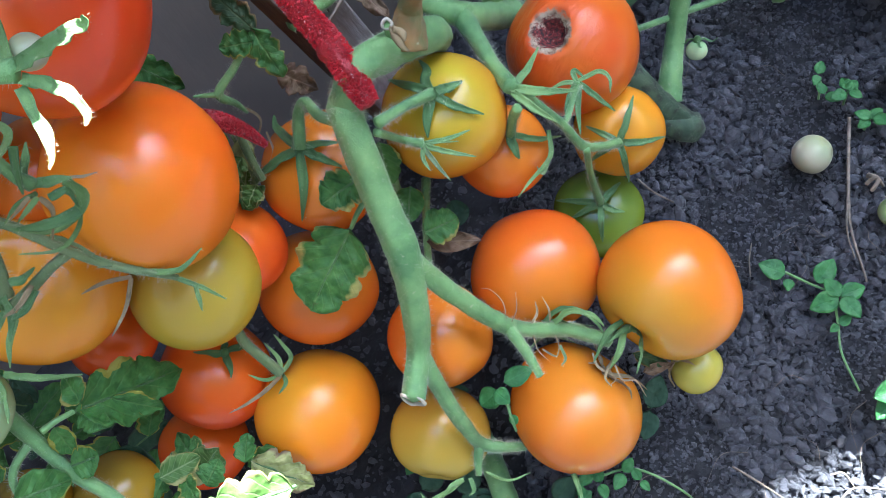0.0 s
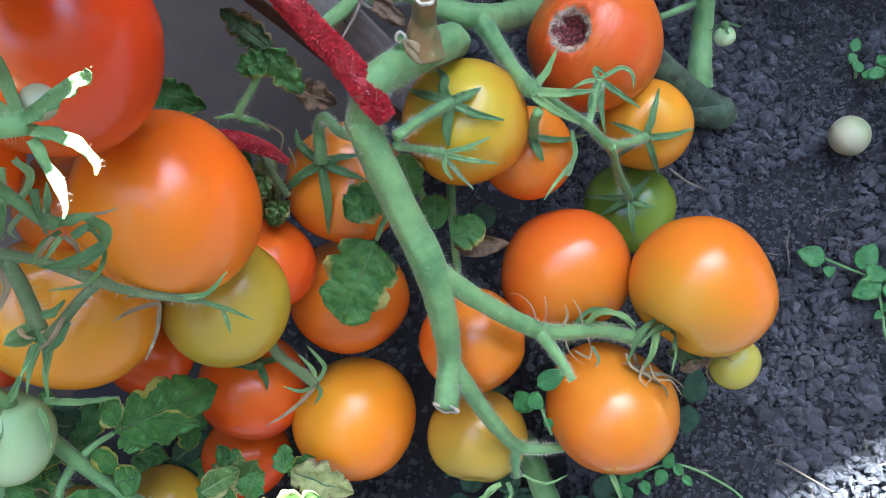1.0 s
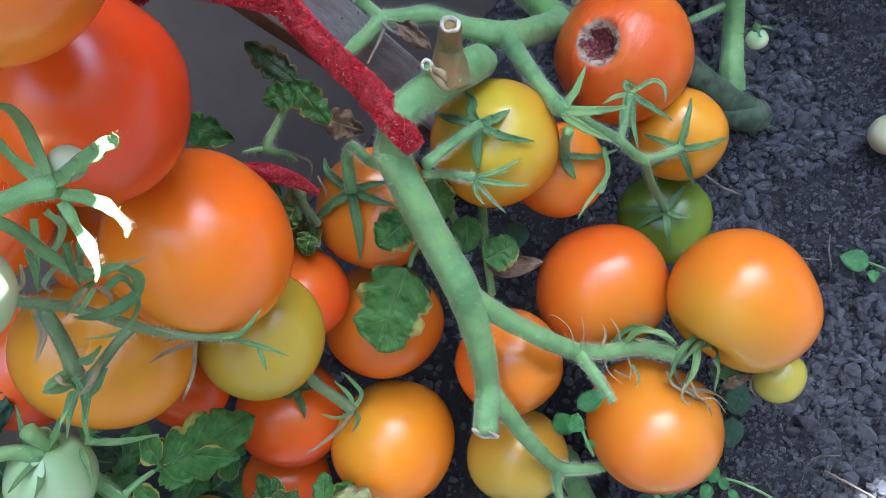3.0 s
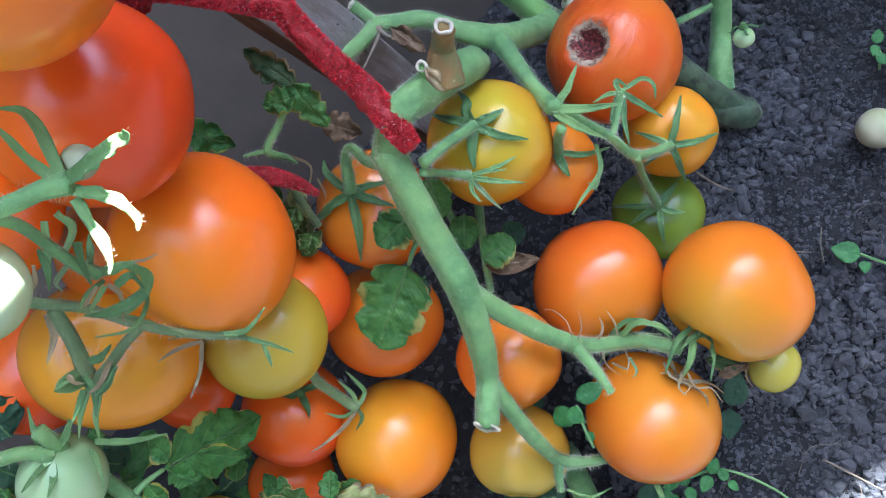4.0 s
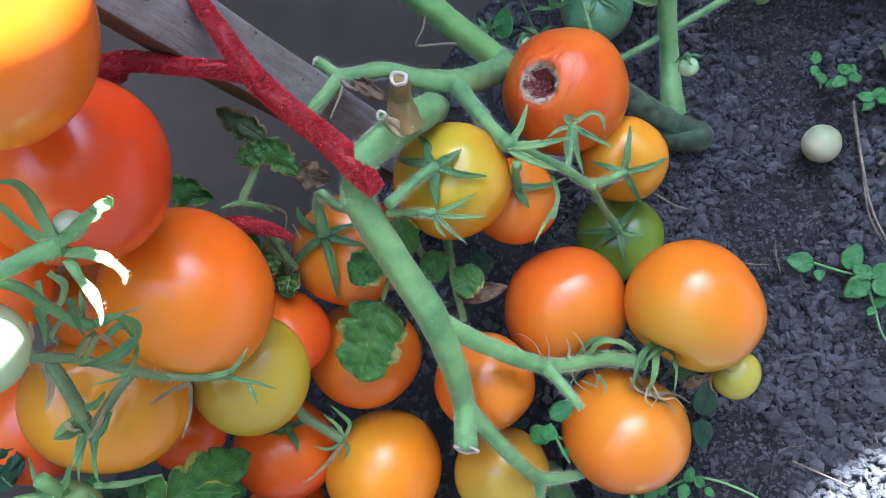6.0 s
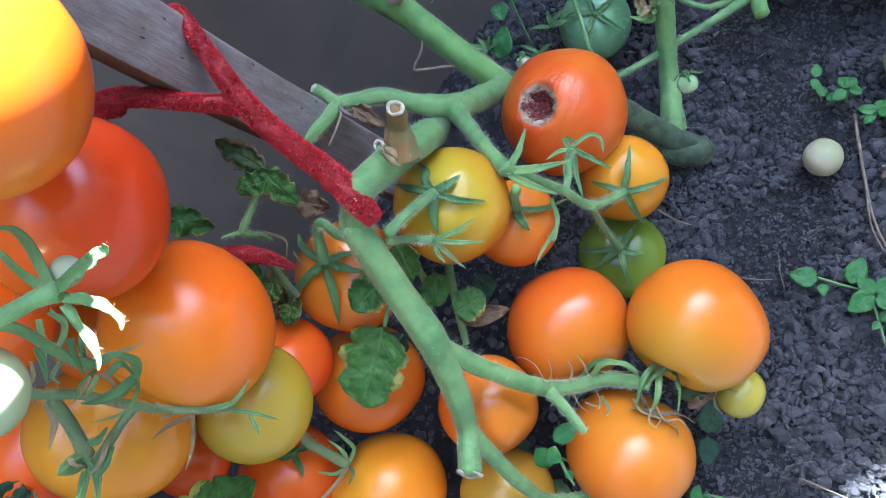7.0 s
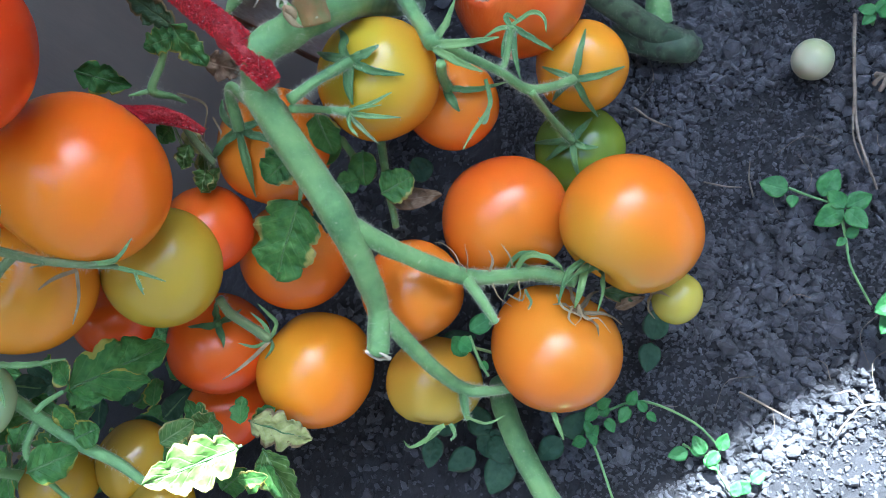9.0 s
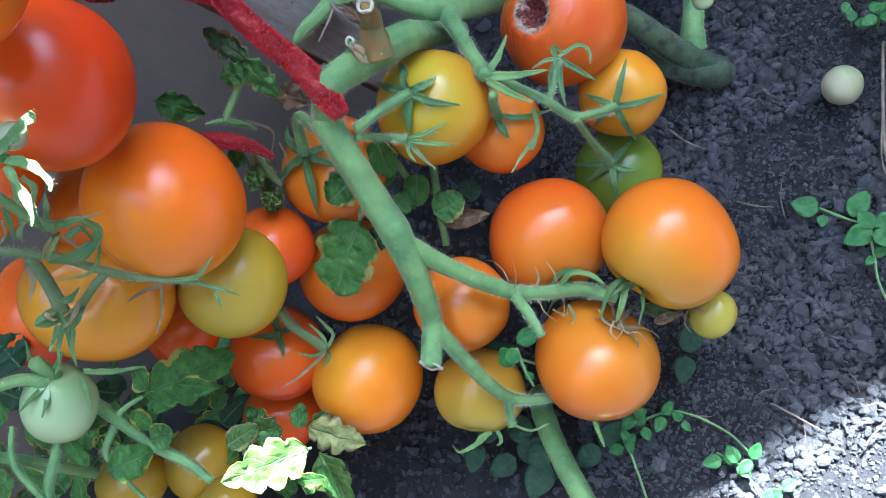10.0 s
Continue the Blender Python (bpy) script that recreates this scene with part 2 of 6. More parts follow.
# Boards of the added unseen walls, dark so that they bounce little light.
def board_material():
    m, n, b = shader("light_blocker_board", 0.75, 0.3)
    g = noise_node(n, 30.0, 5.0, 0.6, stretch=(1, 1, 0.08))
    n.links.new(ramp(n, g, [(0.3, (0.022, 0.020, 0.018)), (0.7, (0.060, 0.054, 0.048))]), b.inputs["Base Color"])
    bump(n, b, g, 0.4, 0.004)
    return m


BOARD = board_material()


def wood_material(name, dark, mid, light, stain):
    m, n, b = shader(name, 0.8, 0.3)
    g = noise_node(n, 240.0, 6.0, 0.7, stretch=(1, 1, 0.16))
    a = noise_node(n, 85.0, 6.0, 0.75, stretch=(1, 1, 0.55))
    col = ramp(n, g, [(0.25, dark), (0.50, mid), (0.78, light)])
    col = mix(n, ramp(n, a, [(0.42, (0, 0, 0)), (0.66, (1, 1, 1))]), col, stain)
    pit = ramp(n, noise_node(n, 330.0, 2.0, 0.5, stretch=(1, 1, 0.4)), [(0.68, (0, 0, 0)), (0.74, (1, 1, 1))])
    col = mix(n, math_node(n, "MULTIPLY", pit, 0.8), col, (0.03, 0.025, 0.02))
    n.links.new(col, b.inputs["Base Color"])
    bump(n, b, math_node(n, "SUBTRACT", g, pit), 0.7, 0.0015)
    return m


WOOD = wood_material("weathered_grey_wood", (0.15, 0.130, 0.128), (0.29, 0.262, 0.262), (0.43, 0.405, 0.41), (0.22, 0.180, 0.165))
# Brown wood, made darker so that the shade of the underside is in it.
WOOD_BROWN = wood_material("brown_shaded_side_wood", (0.08, 0.045, 0.030), (0.17, 0.098, 0.060), (0.26, 0.155, 0.095), (0.11, 0.062, 0.042))


def cloth_material(name, low, high):
    m, n, b = shader(name, 0.45, 0.5)
    f = noise_node(n, 900.0, 3.0)
    col = ramp(n, f, [(0.3, low), (0.7, high)])
    geo = n.nodes.new("ShaderNodeNewGeometry")
    col = mix(n, math_node(n, "MULTIPLY", geo.outputs["Random Per Island"], 0.6), col, high)
    n.links.new(col, b.inputs["Base Color"])
    b.inputs["Sheen Weight"].default_value = 0.08
    bump(n, b, f, 0.8, 0.001)
    return m


CLOTH = cloth_material("red_fuzzy_cloth", (0.28, 0.004, 0.012), (0.80, 0.020, 0.044))
CLOTH_DARK = cloth_material("red_cloth_core", (0.16, 0.002, 0.005), (0.38, 0.006, 0.014))
FLUFF = cloth_material("white_fluff", (0.5, 0.42, 0.40), (0.75, 0.7, 0.68))


def rot_skin():
    """Red skin with a rotted hollow at +z: wrinkled rim, pale scab ring, dark red inside."""
    m, n, b = shader("rotting_tomato_skin", 0.3, 0.5)
    c = n.nodes.new("ShaderNodeTexCoord")
    vm = n.nodes.new("ShaderNodeVectorMath")
    vm.operation = "NORMALIZE"
    n.links.new(c.outputs["Object"], vm.inputs[0])
    sep = n.nodes.new("ShaderNodeSeparateXYZ")
    n.links.new(vm.outputs[0], sep.inputs[0])
    f = noise_node(n, 420.0, 4.0, 0.65)
    ang = math_node(n, "ARCCOSINE", sep.outputs[2])
    ang = math_node(n, "ADD", ang, math_node(n, "MULTIPLY", math_node(n, "SUBTRACT", f, 0.5), 0.16))
    inside = ramp(n, noise_node(n, 650.0, 3.0), [(0.35, (0.020, 0.006, 0.006)), (0.6, (0.17, 0.016, 0.014)), (0.74, (0.26, 0.15, 0.11))])
    scab = ramp(n, f, [(0.3, (0.16, 0.09, 0.05)), (0.62, (0.46, 0.38, 0.27))])
    big = noise_node(n, 45.0, 2.0)
    skin = ramp(n, big, [(0.3, (0.60, 0.082, 0.008)), (0.7, (0.66, 0.150, 0.013))])
    col = mix(n, ramp(n, ang, [(0.25, (0, 0, 0)), (0.29, (1, 1, 1))]), inside, scab)
    col = mix(n, ramp(n, ang, [(0.325, (0, 0, 0)), (0.36, (1, 1, 1))]), col, skin)
    n.links.new(col, b.inputs["Base Color"])
    near = ramp(n, ang, [(0.45, (1, 1, 1)), (0.9, (0, 0, 0))])
    wr = noise_node(n, 260.0, 2.0, 0.5, stretch=(1, 0.22, 1))
    bump(n, b, math_node(n, "MULTIPLY", near, wr), 0.45, 0.003)
    n.links.new(ramp(n, ang, [(0.35, (0.75, 0.75, 0.75)), (0.5, (0.3, 0.3, 0.3))]), b.inputs["Roughness"])
    return m


ROT = rot_skin()


# ---- building helpers ----
def mesh_object(name, verts, faces, material, smooth=True, uvs=None):
    me = bpy.data.meshes.new(name)
    me.from_pydata([tuple(v) for v in verts], [], [tuple(f) for f in faces])
    me.materials.append(material)
    if smooth:
        me.polygons.foreach_set("use_smooth", [True] * len(me.polygons))
    if uvs is not None:
        layer = me.uv_layers.new(name="leaf")
        for loop in me.loops:
            layer.data[loop.index].uv = uvs[loop.vertex_index]
    me.update()
    return new(name, me)


def part(name, verts, faces, material, parent, label="", smooth=True, uvs=None, local=False):
    """A mesh under a thing; verts in the world unless local."""
    ob = mesh_object(name, verts, faces, material, smooth, uvs)
    ob.parent = parent
    if not local:
        ob.matrix_parent_inverse = parent.matrix_basis.inverted()
    return tagged(ob, label) if label else ob


def empty(name, place, label, category, group="", kind=""):
    ob = new(name)
    ob.empty_display_size = 0.01
    ob.matrix_basis = Matrix.Translation(place)
    return tagged(ob, label, category, group, kind)


def spline(pts, steps):
    """Points along a smooth line through pts, with the fraction of the way at each."""
    p = [np.array(q, float) for q in pts]
    p = [2 * p[0] - p[1]] + p + [2 * p[-1] - p[-2]]
    out = []
    for i in range(1, len(p) - 2):
        a, b, c, d = p[i - 1:i + 3]
        for k in range(steps):
            t = k / steps
            out.append(0.5 * (2 * b + (c - a) * t + (2 * a - 5 * b + 4 * c - d) * t * t + (3 * b - a - 3 * c + d) * t ** 3))
    out.append(p[-2])
    return out


def radii_along(radii, count):
    return np.interp(np.linspace(0, 1, count), np.linspace(0, 1, len(radii)), radii)


def frames_along(line):
    """Two crosswise unit vectors at each point, carried along without twisting."""
    tang = [line[min(i + 1, len(line) - 1)] - line[max(i - 1, 0)] for i in range(len(line))]
    tang = [t / (np.linalg.norm(t) + 1e-12) for t in tang]
    side = np.cross(tang[0], [0.3, 0.2, 0.9])
    side /= np.linalg.norm(side)
    out = []
    for t in tang:
        side = side - t * np.dot(side, t)
        side /= np.linalg.norm(side)
        out.append((t, side, np.cross(t, side)))
    return out


def tube(pts, radii, sides=10, steps=6, wobble=0.06, seed=0, cap=0.35, ridge=0.0):
    line = spline(pts, steps)
    rad = radii_along(radii, len(line))
    fr = frames_along(line)
    verts, faces = [], []
    for i, (c, r, (t, s, u)) in enumerate(zip(line, rad, fr)):
        for k in range(sides):
            a = 2 * math.pi * k / sides
            w = 1 + wobble * noise.noise(Vector((c[0] * 160 + seed, c[1] * 160 + 3 * math.cos(a), c[2] * 160 + 3 * math.sin(a))))
            w += ridge * (math.cos(5 * a + seed) + 1.2 * noise.noise(Vector((c[0] * 55, c[1] * 55 + seed, c[2] * 55))))
            verts.append(c + (s * math.cos(a) + u * math.sin(a)) * r * w)
    for i in range(len(line) - 1):
        for k in range(sides):
            k2 = (k + 1) % sides
            faces.append((i * sides + k, i * sides + k2, (i + 1) * sides + k2, (i + 1) * sides + k))
    for end, way in ((0, -1), (len(line) - 1, 1)):
        verts.append(line[end] + fr[end][0] * way * rad[end] * cap)
        m = len(verts) - 1
        for k in range(sides):
            tri = (end * sides + k, end * sides + (k + 1) % sides, m)
            faces.append(tri if way > 0 else tri[::-1])
    return verts, faces


def hairs(pts, radii, count, length, rng, width=0.000042, droop=0.2):
    """Fine hairs standing off a stem: one thin triangle each."""
    line = spline(pts, 8)
    rad = radii_along(radii, len(line))
    fr = frames_along(line)
    verts, faces = [], []
    for _ in range(count):
        i = rng.randrange(len(line) - 1)
        c = line[i] + (line[i + 1] - line[i]) * rng.random()
        t, s, u = fr[i]
        a = rng.random() * 2 * math.pi
        out = s * math.cos(a) + u * math.sin(a)
        base = c + out * rad[i] * 0.95
        ln = length * rng.uniform(0.5, 1.2)
        tip = base + out * ln + t * ln * rng.uniform(-0.5, 0.5) + np.array((0, 0, -droop * ln))
        cross = t * width
        k = len(verts)
        verts += [base - cross, base + cross, tip]
        faces.append((k, k + 1, k + 2))
    return verts, faces


def joined(lots):
    verts, faces = [], []
    for v, f in lots:
        k = len(verts)
        verts += list(v)
        faces += [tuple(i + k for i in q) for q in f]
    return verts, faces


def blade(pts, widths, up, thick=0.0005, fold=0.25, steps=5):
    """A narrow, folded, tapering leaf-like strip: an upper and a lower skin, closed along the edges."""
    line = spline(pts, steps)
    wid = radii_along(widths, len(line))
    verts, faces = [], []
    up = np.array(up, float)
    last = len(line) - 1
    for i, (c, w) in enumerate(zip(line, wid)):
        t = line[min(i + 1, last)] - line[max(i - 1, 0)]
        t = t / (np.linalg.norm(t) + 1e-12)
        s = np.cross(t, up)
        s /= np.linalg.norm(s) + 1e-9
        nrm = np.cross(s, t)
        twist = 0.35 * math.sin(7.0 * i / max(last, 1) + c[0] * 900)
        s, nrm = s * math.cos(twist) + nrm * math.sin(twist), nrm * math.cos(twist) - s * math.sin(twist)
        rise = w * fold * 1.6
        verts += [c - s * w + nrm * rise, c - s * w * 0.45 + nrm * rise * 0.25, c - nrm * rise * 0.1, c + s * w * 0.45 + nrm * rise * 0.25, c + s * w + nrm * rise]
        verts += [c - s * w + nrm * (rise - thick * 0.3), c - nrm * thick, c + s * w + nrm * (rise - thick * 0.3)]
    for i in range(last):
        a, b = i * 8, i * 8 + 8
        for k in range(4):
            faces.append((a + k, a + k + 1, b + k + 1, b + k))
        faces += [(a + 6, a + 5, b + 5, b + 6), (a + 7, a + 6, b + 6, b + 7), (a + 5, a, b, b + 5), (a + 4, a + 7, b + 7, b + 4)]
    return verts, faces


def leaf_mesh(base, tip, normal, width, lobes=0, depth=0.3, fold=0.25, droop=0.15, ripple=0.06, seed=0, rows=44, half=7, blunt=0.75):
    """A leaf blade from base to tip; lobed and rippled, with a turned-down underside for thickness."""
    base, tip, normal = (np.array(q, float) for q in (base, tip, normal))
    axis = tip - base
    ln = np.linalg.norm(axis)
    axis /= ln
    side = np.cross(axis, normal)
    side /= np.linalg.norm(side)
    nrm = np.cross(side, axis)
    cols = 2 * half + 1
    verts, uvs, faces = [], [], []
    for layer in (0, 1):
        for i in range(rows + 1):
            s = i / rows
            w = 0.5 * width * math.sin(math.pi * min(max(s, 0.0), 1.0) ** 0.75) ** blunt
            for k in range(cols):
                c = (k - half) / half
                sgn = 1 if c >= 0 else -1
                lob = 1.0
                if lobes:
                    ph = s * lobes + 0.18 * sgn + 0.1 * noise.noise(Vector((seed, s * 3, sgn)))
                    lob = 1 - depth * (1 - abs(math.sin(math.pi * ph)) ** 0.55)
                    lob += 0.07 * abs(math.sin(math.pi * (ph * 2.6 + seed))) + 0.05 * noise.noise(Vector((seed + 5, s * 16, sgn * 3))) - 0.04
                x = c * w * lob
                z = fold * abs(x) - droop * ln * s * s + ripple * width * noise.noise(Vector((seed * 1.7, s * 4.5, c * 1.6))) * (0.4 + abs(c))
                z += 0.035 * width * noise.noise(Vector((seed * 2.1, s * 13, c * 4.5)))
                sa = s + 0.05 * abs(c) * (1 - s)
                p = base + axis * ln * sa + side * x + nrm * (z - layer * 0.00035)
                verts.append(p)
                uvs.append((0.5 + 0.5 * c, s))
    m = (rows + 1) * cols
    for i in range(rows):
        for k in range(cols - 1):
            a = i * cols + k
            q = (a, a + 1, a + cols + 1, a + cols)
            faces.append(q)
            faces.append(tuple(m + v for v in q[::-1]))
    rimmed = [i * cols for i in range(rows + 1)] + [rows * cols + k for k in range(1, cols)] + [i * cols + cols - 1 for i in range(rows - 1, -1, -1)] + list(range(cols - 2, 0, -1))
    for a, b in zip(rimmed, rimmed[1:] + rimmed[:1]):
        faces.append((a, b, m + b, m + a))
    return verts, faces, uvs


UP = (0.05, -0.45, 0.9)


# ---- setting ----
WALL_FOOT, WALL_WAY = Vector((0.05, 0.502, 0)), Vector((0.79, 0.61, 0)).normalized()
WALL_OUT = Vector((WALL_WAY.y, -WALL_WAY.x, 0))


def soil_height(x, y):
    """Uneven bed: swells, broken crust and grain near the plants, flat further out."""
    if not (-0.6 < x < 0.8 and -0.4 < y < 1.0):
        return 0.0
    z = 0.005 * noise.noise(Vector((x * 14, y * 14, 0.3))) - 0.0085
    if -0.22 < x < 0.36 and 0.02 < y < 0.60:
        d, _ = noise.voronoi(Vector((x * 150, y * 150, 2.0)))
        z += 0.0030 * min(d[1] - d[0], 0.5) * 1.6
        d, _ = noise.voronoi(Vector((x * 62 + 0.5 * noise.noise(Vector((x * 90, y * 90, 7))), y * 62, 5.0)))
        z += 0.0030 * min(d[1] - d[0], 0.25) * 2.0
        z += 0.0010 * noise.noise(Vector((x * 420, y * 420, 1.0)))
    return z + 0.0022


def build_ground():
    def axis(lo, hi, step, far):
        inner = list(np.arange(lo, hi, step))
        left, right, d = [], [], step
        a, b = lo, inner[-1]
        while a > -far:
            d *= 1.35
            a -= d
            b += d
            left.insert(0, a)
            right.append(b)
        return left + inner + right
    xs, ys = axis(-0.22, 0.36, 0.0019, 80.0), axis(0.02, 0.60, 0.0019, 80.0)
    nx, ny = len(xs), len(ys)
    verts = []
    for y in ys:
        for x in xs:
            z = soil_height(x, y)
            verts.append((x, y, z))
    faces = [(j * nx + i, j * nx + i + 1, (j + 1) * nx + i + 1, (j + 1) * nx + i) for j in range(ny - 1) for i in range(nx - 1)]
    ob = mesh_object("ground", verts, faces, SOIL)
    tagged(ob, "crumbly damp garden soil, darkened for the shaded gaps between crumbs", "soil", kind="structure")


build_ground()


def build_clods():
    """Loose crumbs of soil lying on the bed."""
    rng = np.random.default_rng(4)
    kinds = []
    for corners in (9, 10, 11, 11, 12, 12, 14, 16, 18, 18, 20, 22):
        bm = bmesh.new()
        for p in rng.normal(size=(corners, 3)):
            bm.verts.new(p / np.linalg.norm(p) * rng.uniform(0.75, 1.15))
        bmesh.ops.convex_hull(bm, input=bm.verts[:])
        bmesh.ops.triangulate(bm, faces=bm.faces[:])
        bm.verts.index_update()
        kinds.append((np.array([v.co[:] for v in bm.verts]), np.array([[v.index for v in f.verts] for f in bm.faces])))
        bm.free()
    vs, fs, count = [], [], 0
    for k in range(64000):
        x, y = rng.uniform(0.04, 0.33) if k > 5000 else rng.uniform(-0.13, 0.04), rng.uniform(0.06, 0.56)
        patch = noise.noise(Vector((x * 16, y * 16, 9.0)))
        if (y < 0.15 and rng.random() < 0.2) or (patch < -0.2 and rng.random() < 0.4) or (y > 0.40 and rng.random() < 0.2):
            continue
        r = 0.0007 + 0.0012 * rng.random() ** 1.6 + (0.0021 * rng.random() ** 3 if patch > -0.1 else 0.0)
        if rng.random() < 0.012:
            r *= 1.9
        v, f = kinds[rng.integers(6, 12) if r > 0.0027 else rng.integers(0, 6)]
        turn = np.array(Euler(rng.uniform(0, 6.28, 3)).to_matrix())
        q = (v * rng.uniform(0.5, 1.35, 3)) @ turn.T * r
        q[:, 2] *= 0.85
        q += (x, y, soil_height(x, y) + r * rng.uniform(0.3, 0.95))
        vs.append(q)
        fs.append(f + count)
        count += len(q)
    ob = mesh_object("soil_clods", np.concatenate(vs).tolist(), np.concatenate(fs).tolist(), CLOD, smooth=False)
    tagged(ob, "loose dark crumbs and clods of garden soil", "soil", kind="stuff")


build_clods()


def build_wall():
    """The dark sheet wall along the bed; its unseen top is outlined to shade the plants."""
    # Upper points are invented, fitted to where the sun must reach.
    outline = [(-3.0, -0.05), (4.0, -0.05), (4.0, 0.60), (1.75, 2.50), (1.02, 1.940), (0.72, 1.722), (0.46, 1.470), (0.41, 1.392), (0.37, 1.312), (0.28, 1.243), (0.20, 1.196), (0.13, 1.62), (-3.0, 1.66)]
    bm = bmesh.new()
    loops = []
    for back in (0.0, -0.03):
        loops.append([bm.verts.new(WALL_FOOT + WALL_WAY * a + WALL_OUT * back + Vector((0, 0, z))) for a, z in outline])
    bm.faces.new(loops[0])
    bm.faces.new(loops[1][::-1])
    for k in range(len(outline)):
        k2 = (k + 1) % len(outline)
        bm.faces.new((loops[0][k2], loops[0][k], loops[1][k], loops[1][k2]))
    bmesh.ops.recalc_face_normals(bm, faces=bm.faces[:])
    me = bpy.data.meshes.new("wall_back")
    bm.to_mesh(me)
    bm.free()
    me.materials.append(SHEET)
    ob = new("wall_back", me)
    tagged(ob, "dark weathered wall behind the bed, its unseen top shaped for shade", "wall", kind="structure")


build_wall()


def build_light_blocker(name, label, centre, way, length, height):
    """A plain dark board wall, added out of view to hold back sky light."""
    bm = bmesh.new()
    bmesh.ops.create_cube(bm, size=1.0)
    bmesh.ops.scale(bm, vec=(length, 0.04, height + 0.05), verts=bm.verts)
    me = bpy.data.meshes.new(name)
    bm.to_mesh(me)
    bm.free()
    me.materials.append(BOARD)
    ob = new(name, me)
    ob.matrix_basis = Matrix.Translation(centre + Vector((0, 0, height / 2 - 0.025))) @ Matrix.Rotation(math.atan2(way.y, way.x), 4, "Z")
    tagged(ob, label, "wall", kind="structure")


# Added walls, never in view: they narrow the sky and darken reflections.
build_light_blocker("unseen_wall_front", "plain dark unseen wall blocking sky light on the camera side", WALL_FOOT + WALL_OUT * 1.25 - WALL_WAY * 1.2, WALL_WAY, 6.0, 2.5)
build_light_blocker("unseen_wall_end", "plain dark unseen wall blocking sky light at the near end", WALL_FOOT + WALL_OUT * 0.62 - WALL_WAY * 0.85, WALL_OUT, 1.2, 2.3)
build_light_blocker("unseen_wall_far", "plain dark unseen wall blocking sky light at the far end", WALL_FOOT + WALL_OUT * 0.62 + WALL_WAY * 1.9, WALL_OUT, 1.2, 1.7)


# ---- tomatoes ----
def fruit_mesh(r, squash, ribs, lobes, dimple, seed, hole=0.0):
    nu, nv = 56, 36
    verts, faces = [], []
    for j in range(nv + 1):
        th = math.pi * j / nv
        for i in range(nu):
            ph = 2 * math.pi * i / nu
            k = 1 - dimple * math.exp(-(th / 0.30) ** 2) - 0.02 * math.exp(-((math.pi - th) / 0.22) ** 2)
            k += ribs * math.cos(lobes * ph + seed) * math.sin(th) ** 1.2 * (0.35 + 0.65 * (0.5 + 0.5 * math.cos(th)))
            p = Vector((math.sin(th) * math.cos(ph), math.sin(th) * math.sin(ph), math.cos(th)))
            k += 0.035 * noise.noise(p * 1.1 + Vector((seed * 2.3, 0, 0)))
            if hole:
                rag = 1 + 0.22 * noise.noise(p * 9 + Vector((seed, 0, 0)))
                e = min(max((0.29 * rag - th) / 0.09, 0), 1)
                k -= hole * e * e * (3 - 2 * e)
                k += 0.012 * math.exp(-((th - 0.33) / 0.05) ** 2) * (1 + noise.noise(p * 14))
                k += 0.006 * noise.noise(Vector((ph * 6, th * 2, seed))) * math.exp(-((th - 0.6) / 0.25) ** 2)
            verts.append((p.x * r * k, p.y * r * k, p.z * r * k * squash))
    for j in range(nv):
        for i in range(nu):
            i2 = (i + 1) % nu
            faces.append((j * nu + i, (j + 1) * nu + i, (j + 1) * nu + i2, j * nu + i2))
    return verts, faces


def turned(axis, spin=0.0):
    """The rotation that brings +z to axis."""
    return Vector(axis).to_track_quat("Z", "Y").to_matrix().to_4x4() @ Matrix.Rotation(spin, 4, "Z")


def tomato(place, r, axis, skin, label, squash=0.93, ribs=0.012, lobes=5, dimple=0.10, seed=1.0, spin=0.0,
           sepals=0, reach=1.0, lift=0.2, wide=0.0022, sepal_skin=None, hole=0.0, group="tomatoes on the vine", stalk=0.0):
    v, f = fruit_mesh(r, squash, ribs, lobes, dimple, seed, hole)
    ob = mesh_object("tomato", v, f, ROT if hole else SKIN[skin])
    ob.matrix_basis = Matrix.Translation(place) @ turned(axis, spin)
    tagged(ob, label, "tomato", group)
    rng = random.Random(int(seed * 100))
    top = r * squash * (1 - dimple)
    for k in range(sepals):
        a = 2 * math.pi * (k + rng.uniform(-0.16, 0.16)) / sepals
        ln = r * reach * rng.uniform(0.8, 1.2)
        d = np.array((math.cos(a), math.sin(a), 0.0))
        pts = []
        tw = rng.uniform(-0.35, 0.35)
        for s in (0.0, 0.25, 0.5, 0.75, 1.0):
            x = ln * s
            hug = math.sqrt(max(r * r - min(x, r * 0.97) ** 2, 0)) * squash * (1 - dimple * math.exp(-((x / r) / 0.30) ** 2))
            z = hug + 0.0010 + lift * ln * s * s * rng.uniform(0.8, 1.2)
            dd = np.array((math.cos(a + tw * s * s), math.sin(a + tw * s * s), 0))
            pts.append(dd * (x + 0.0008) + np.array((0, 0, z)))
        bv, bf = blade(pts, (wide * 0.6, wide * 0.8, wide * 0.72, wide * 0.45, wide * 0.08), (0, 0, 1), 0.0003, 0.4, steps=4)
        part("sepal", bv, bf, sepal_skin or SEPAL, ob, local=True)
    if sepals:
        hub, hf = tube([(0, 0, top - 0.002), (0, 0, top + 0.0015), (0, 0, top + 0.003)], (0.0022, 0.0020, 0.0014), 8, 3)
        part("calyx_hub", hub, hf, sepal_skin or SEPAL, ob, local=True)
    return ob


T = tomato
T((-0.0070, 0.2403, 0.3732), 0.0294, (-0.7, -0.5, 0.3), "orange", "large orange tomato high on the truss, sunlit on one side", seed=1.2)
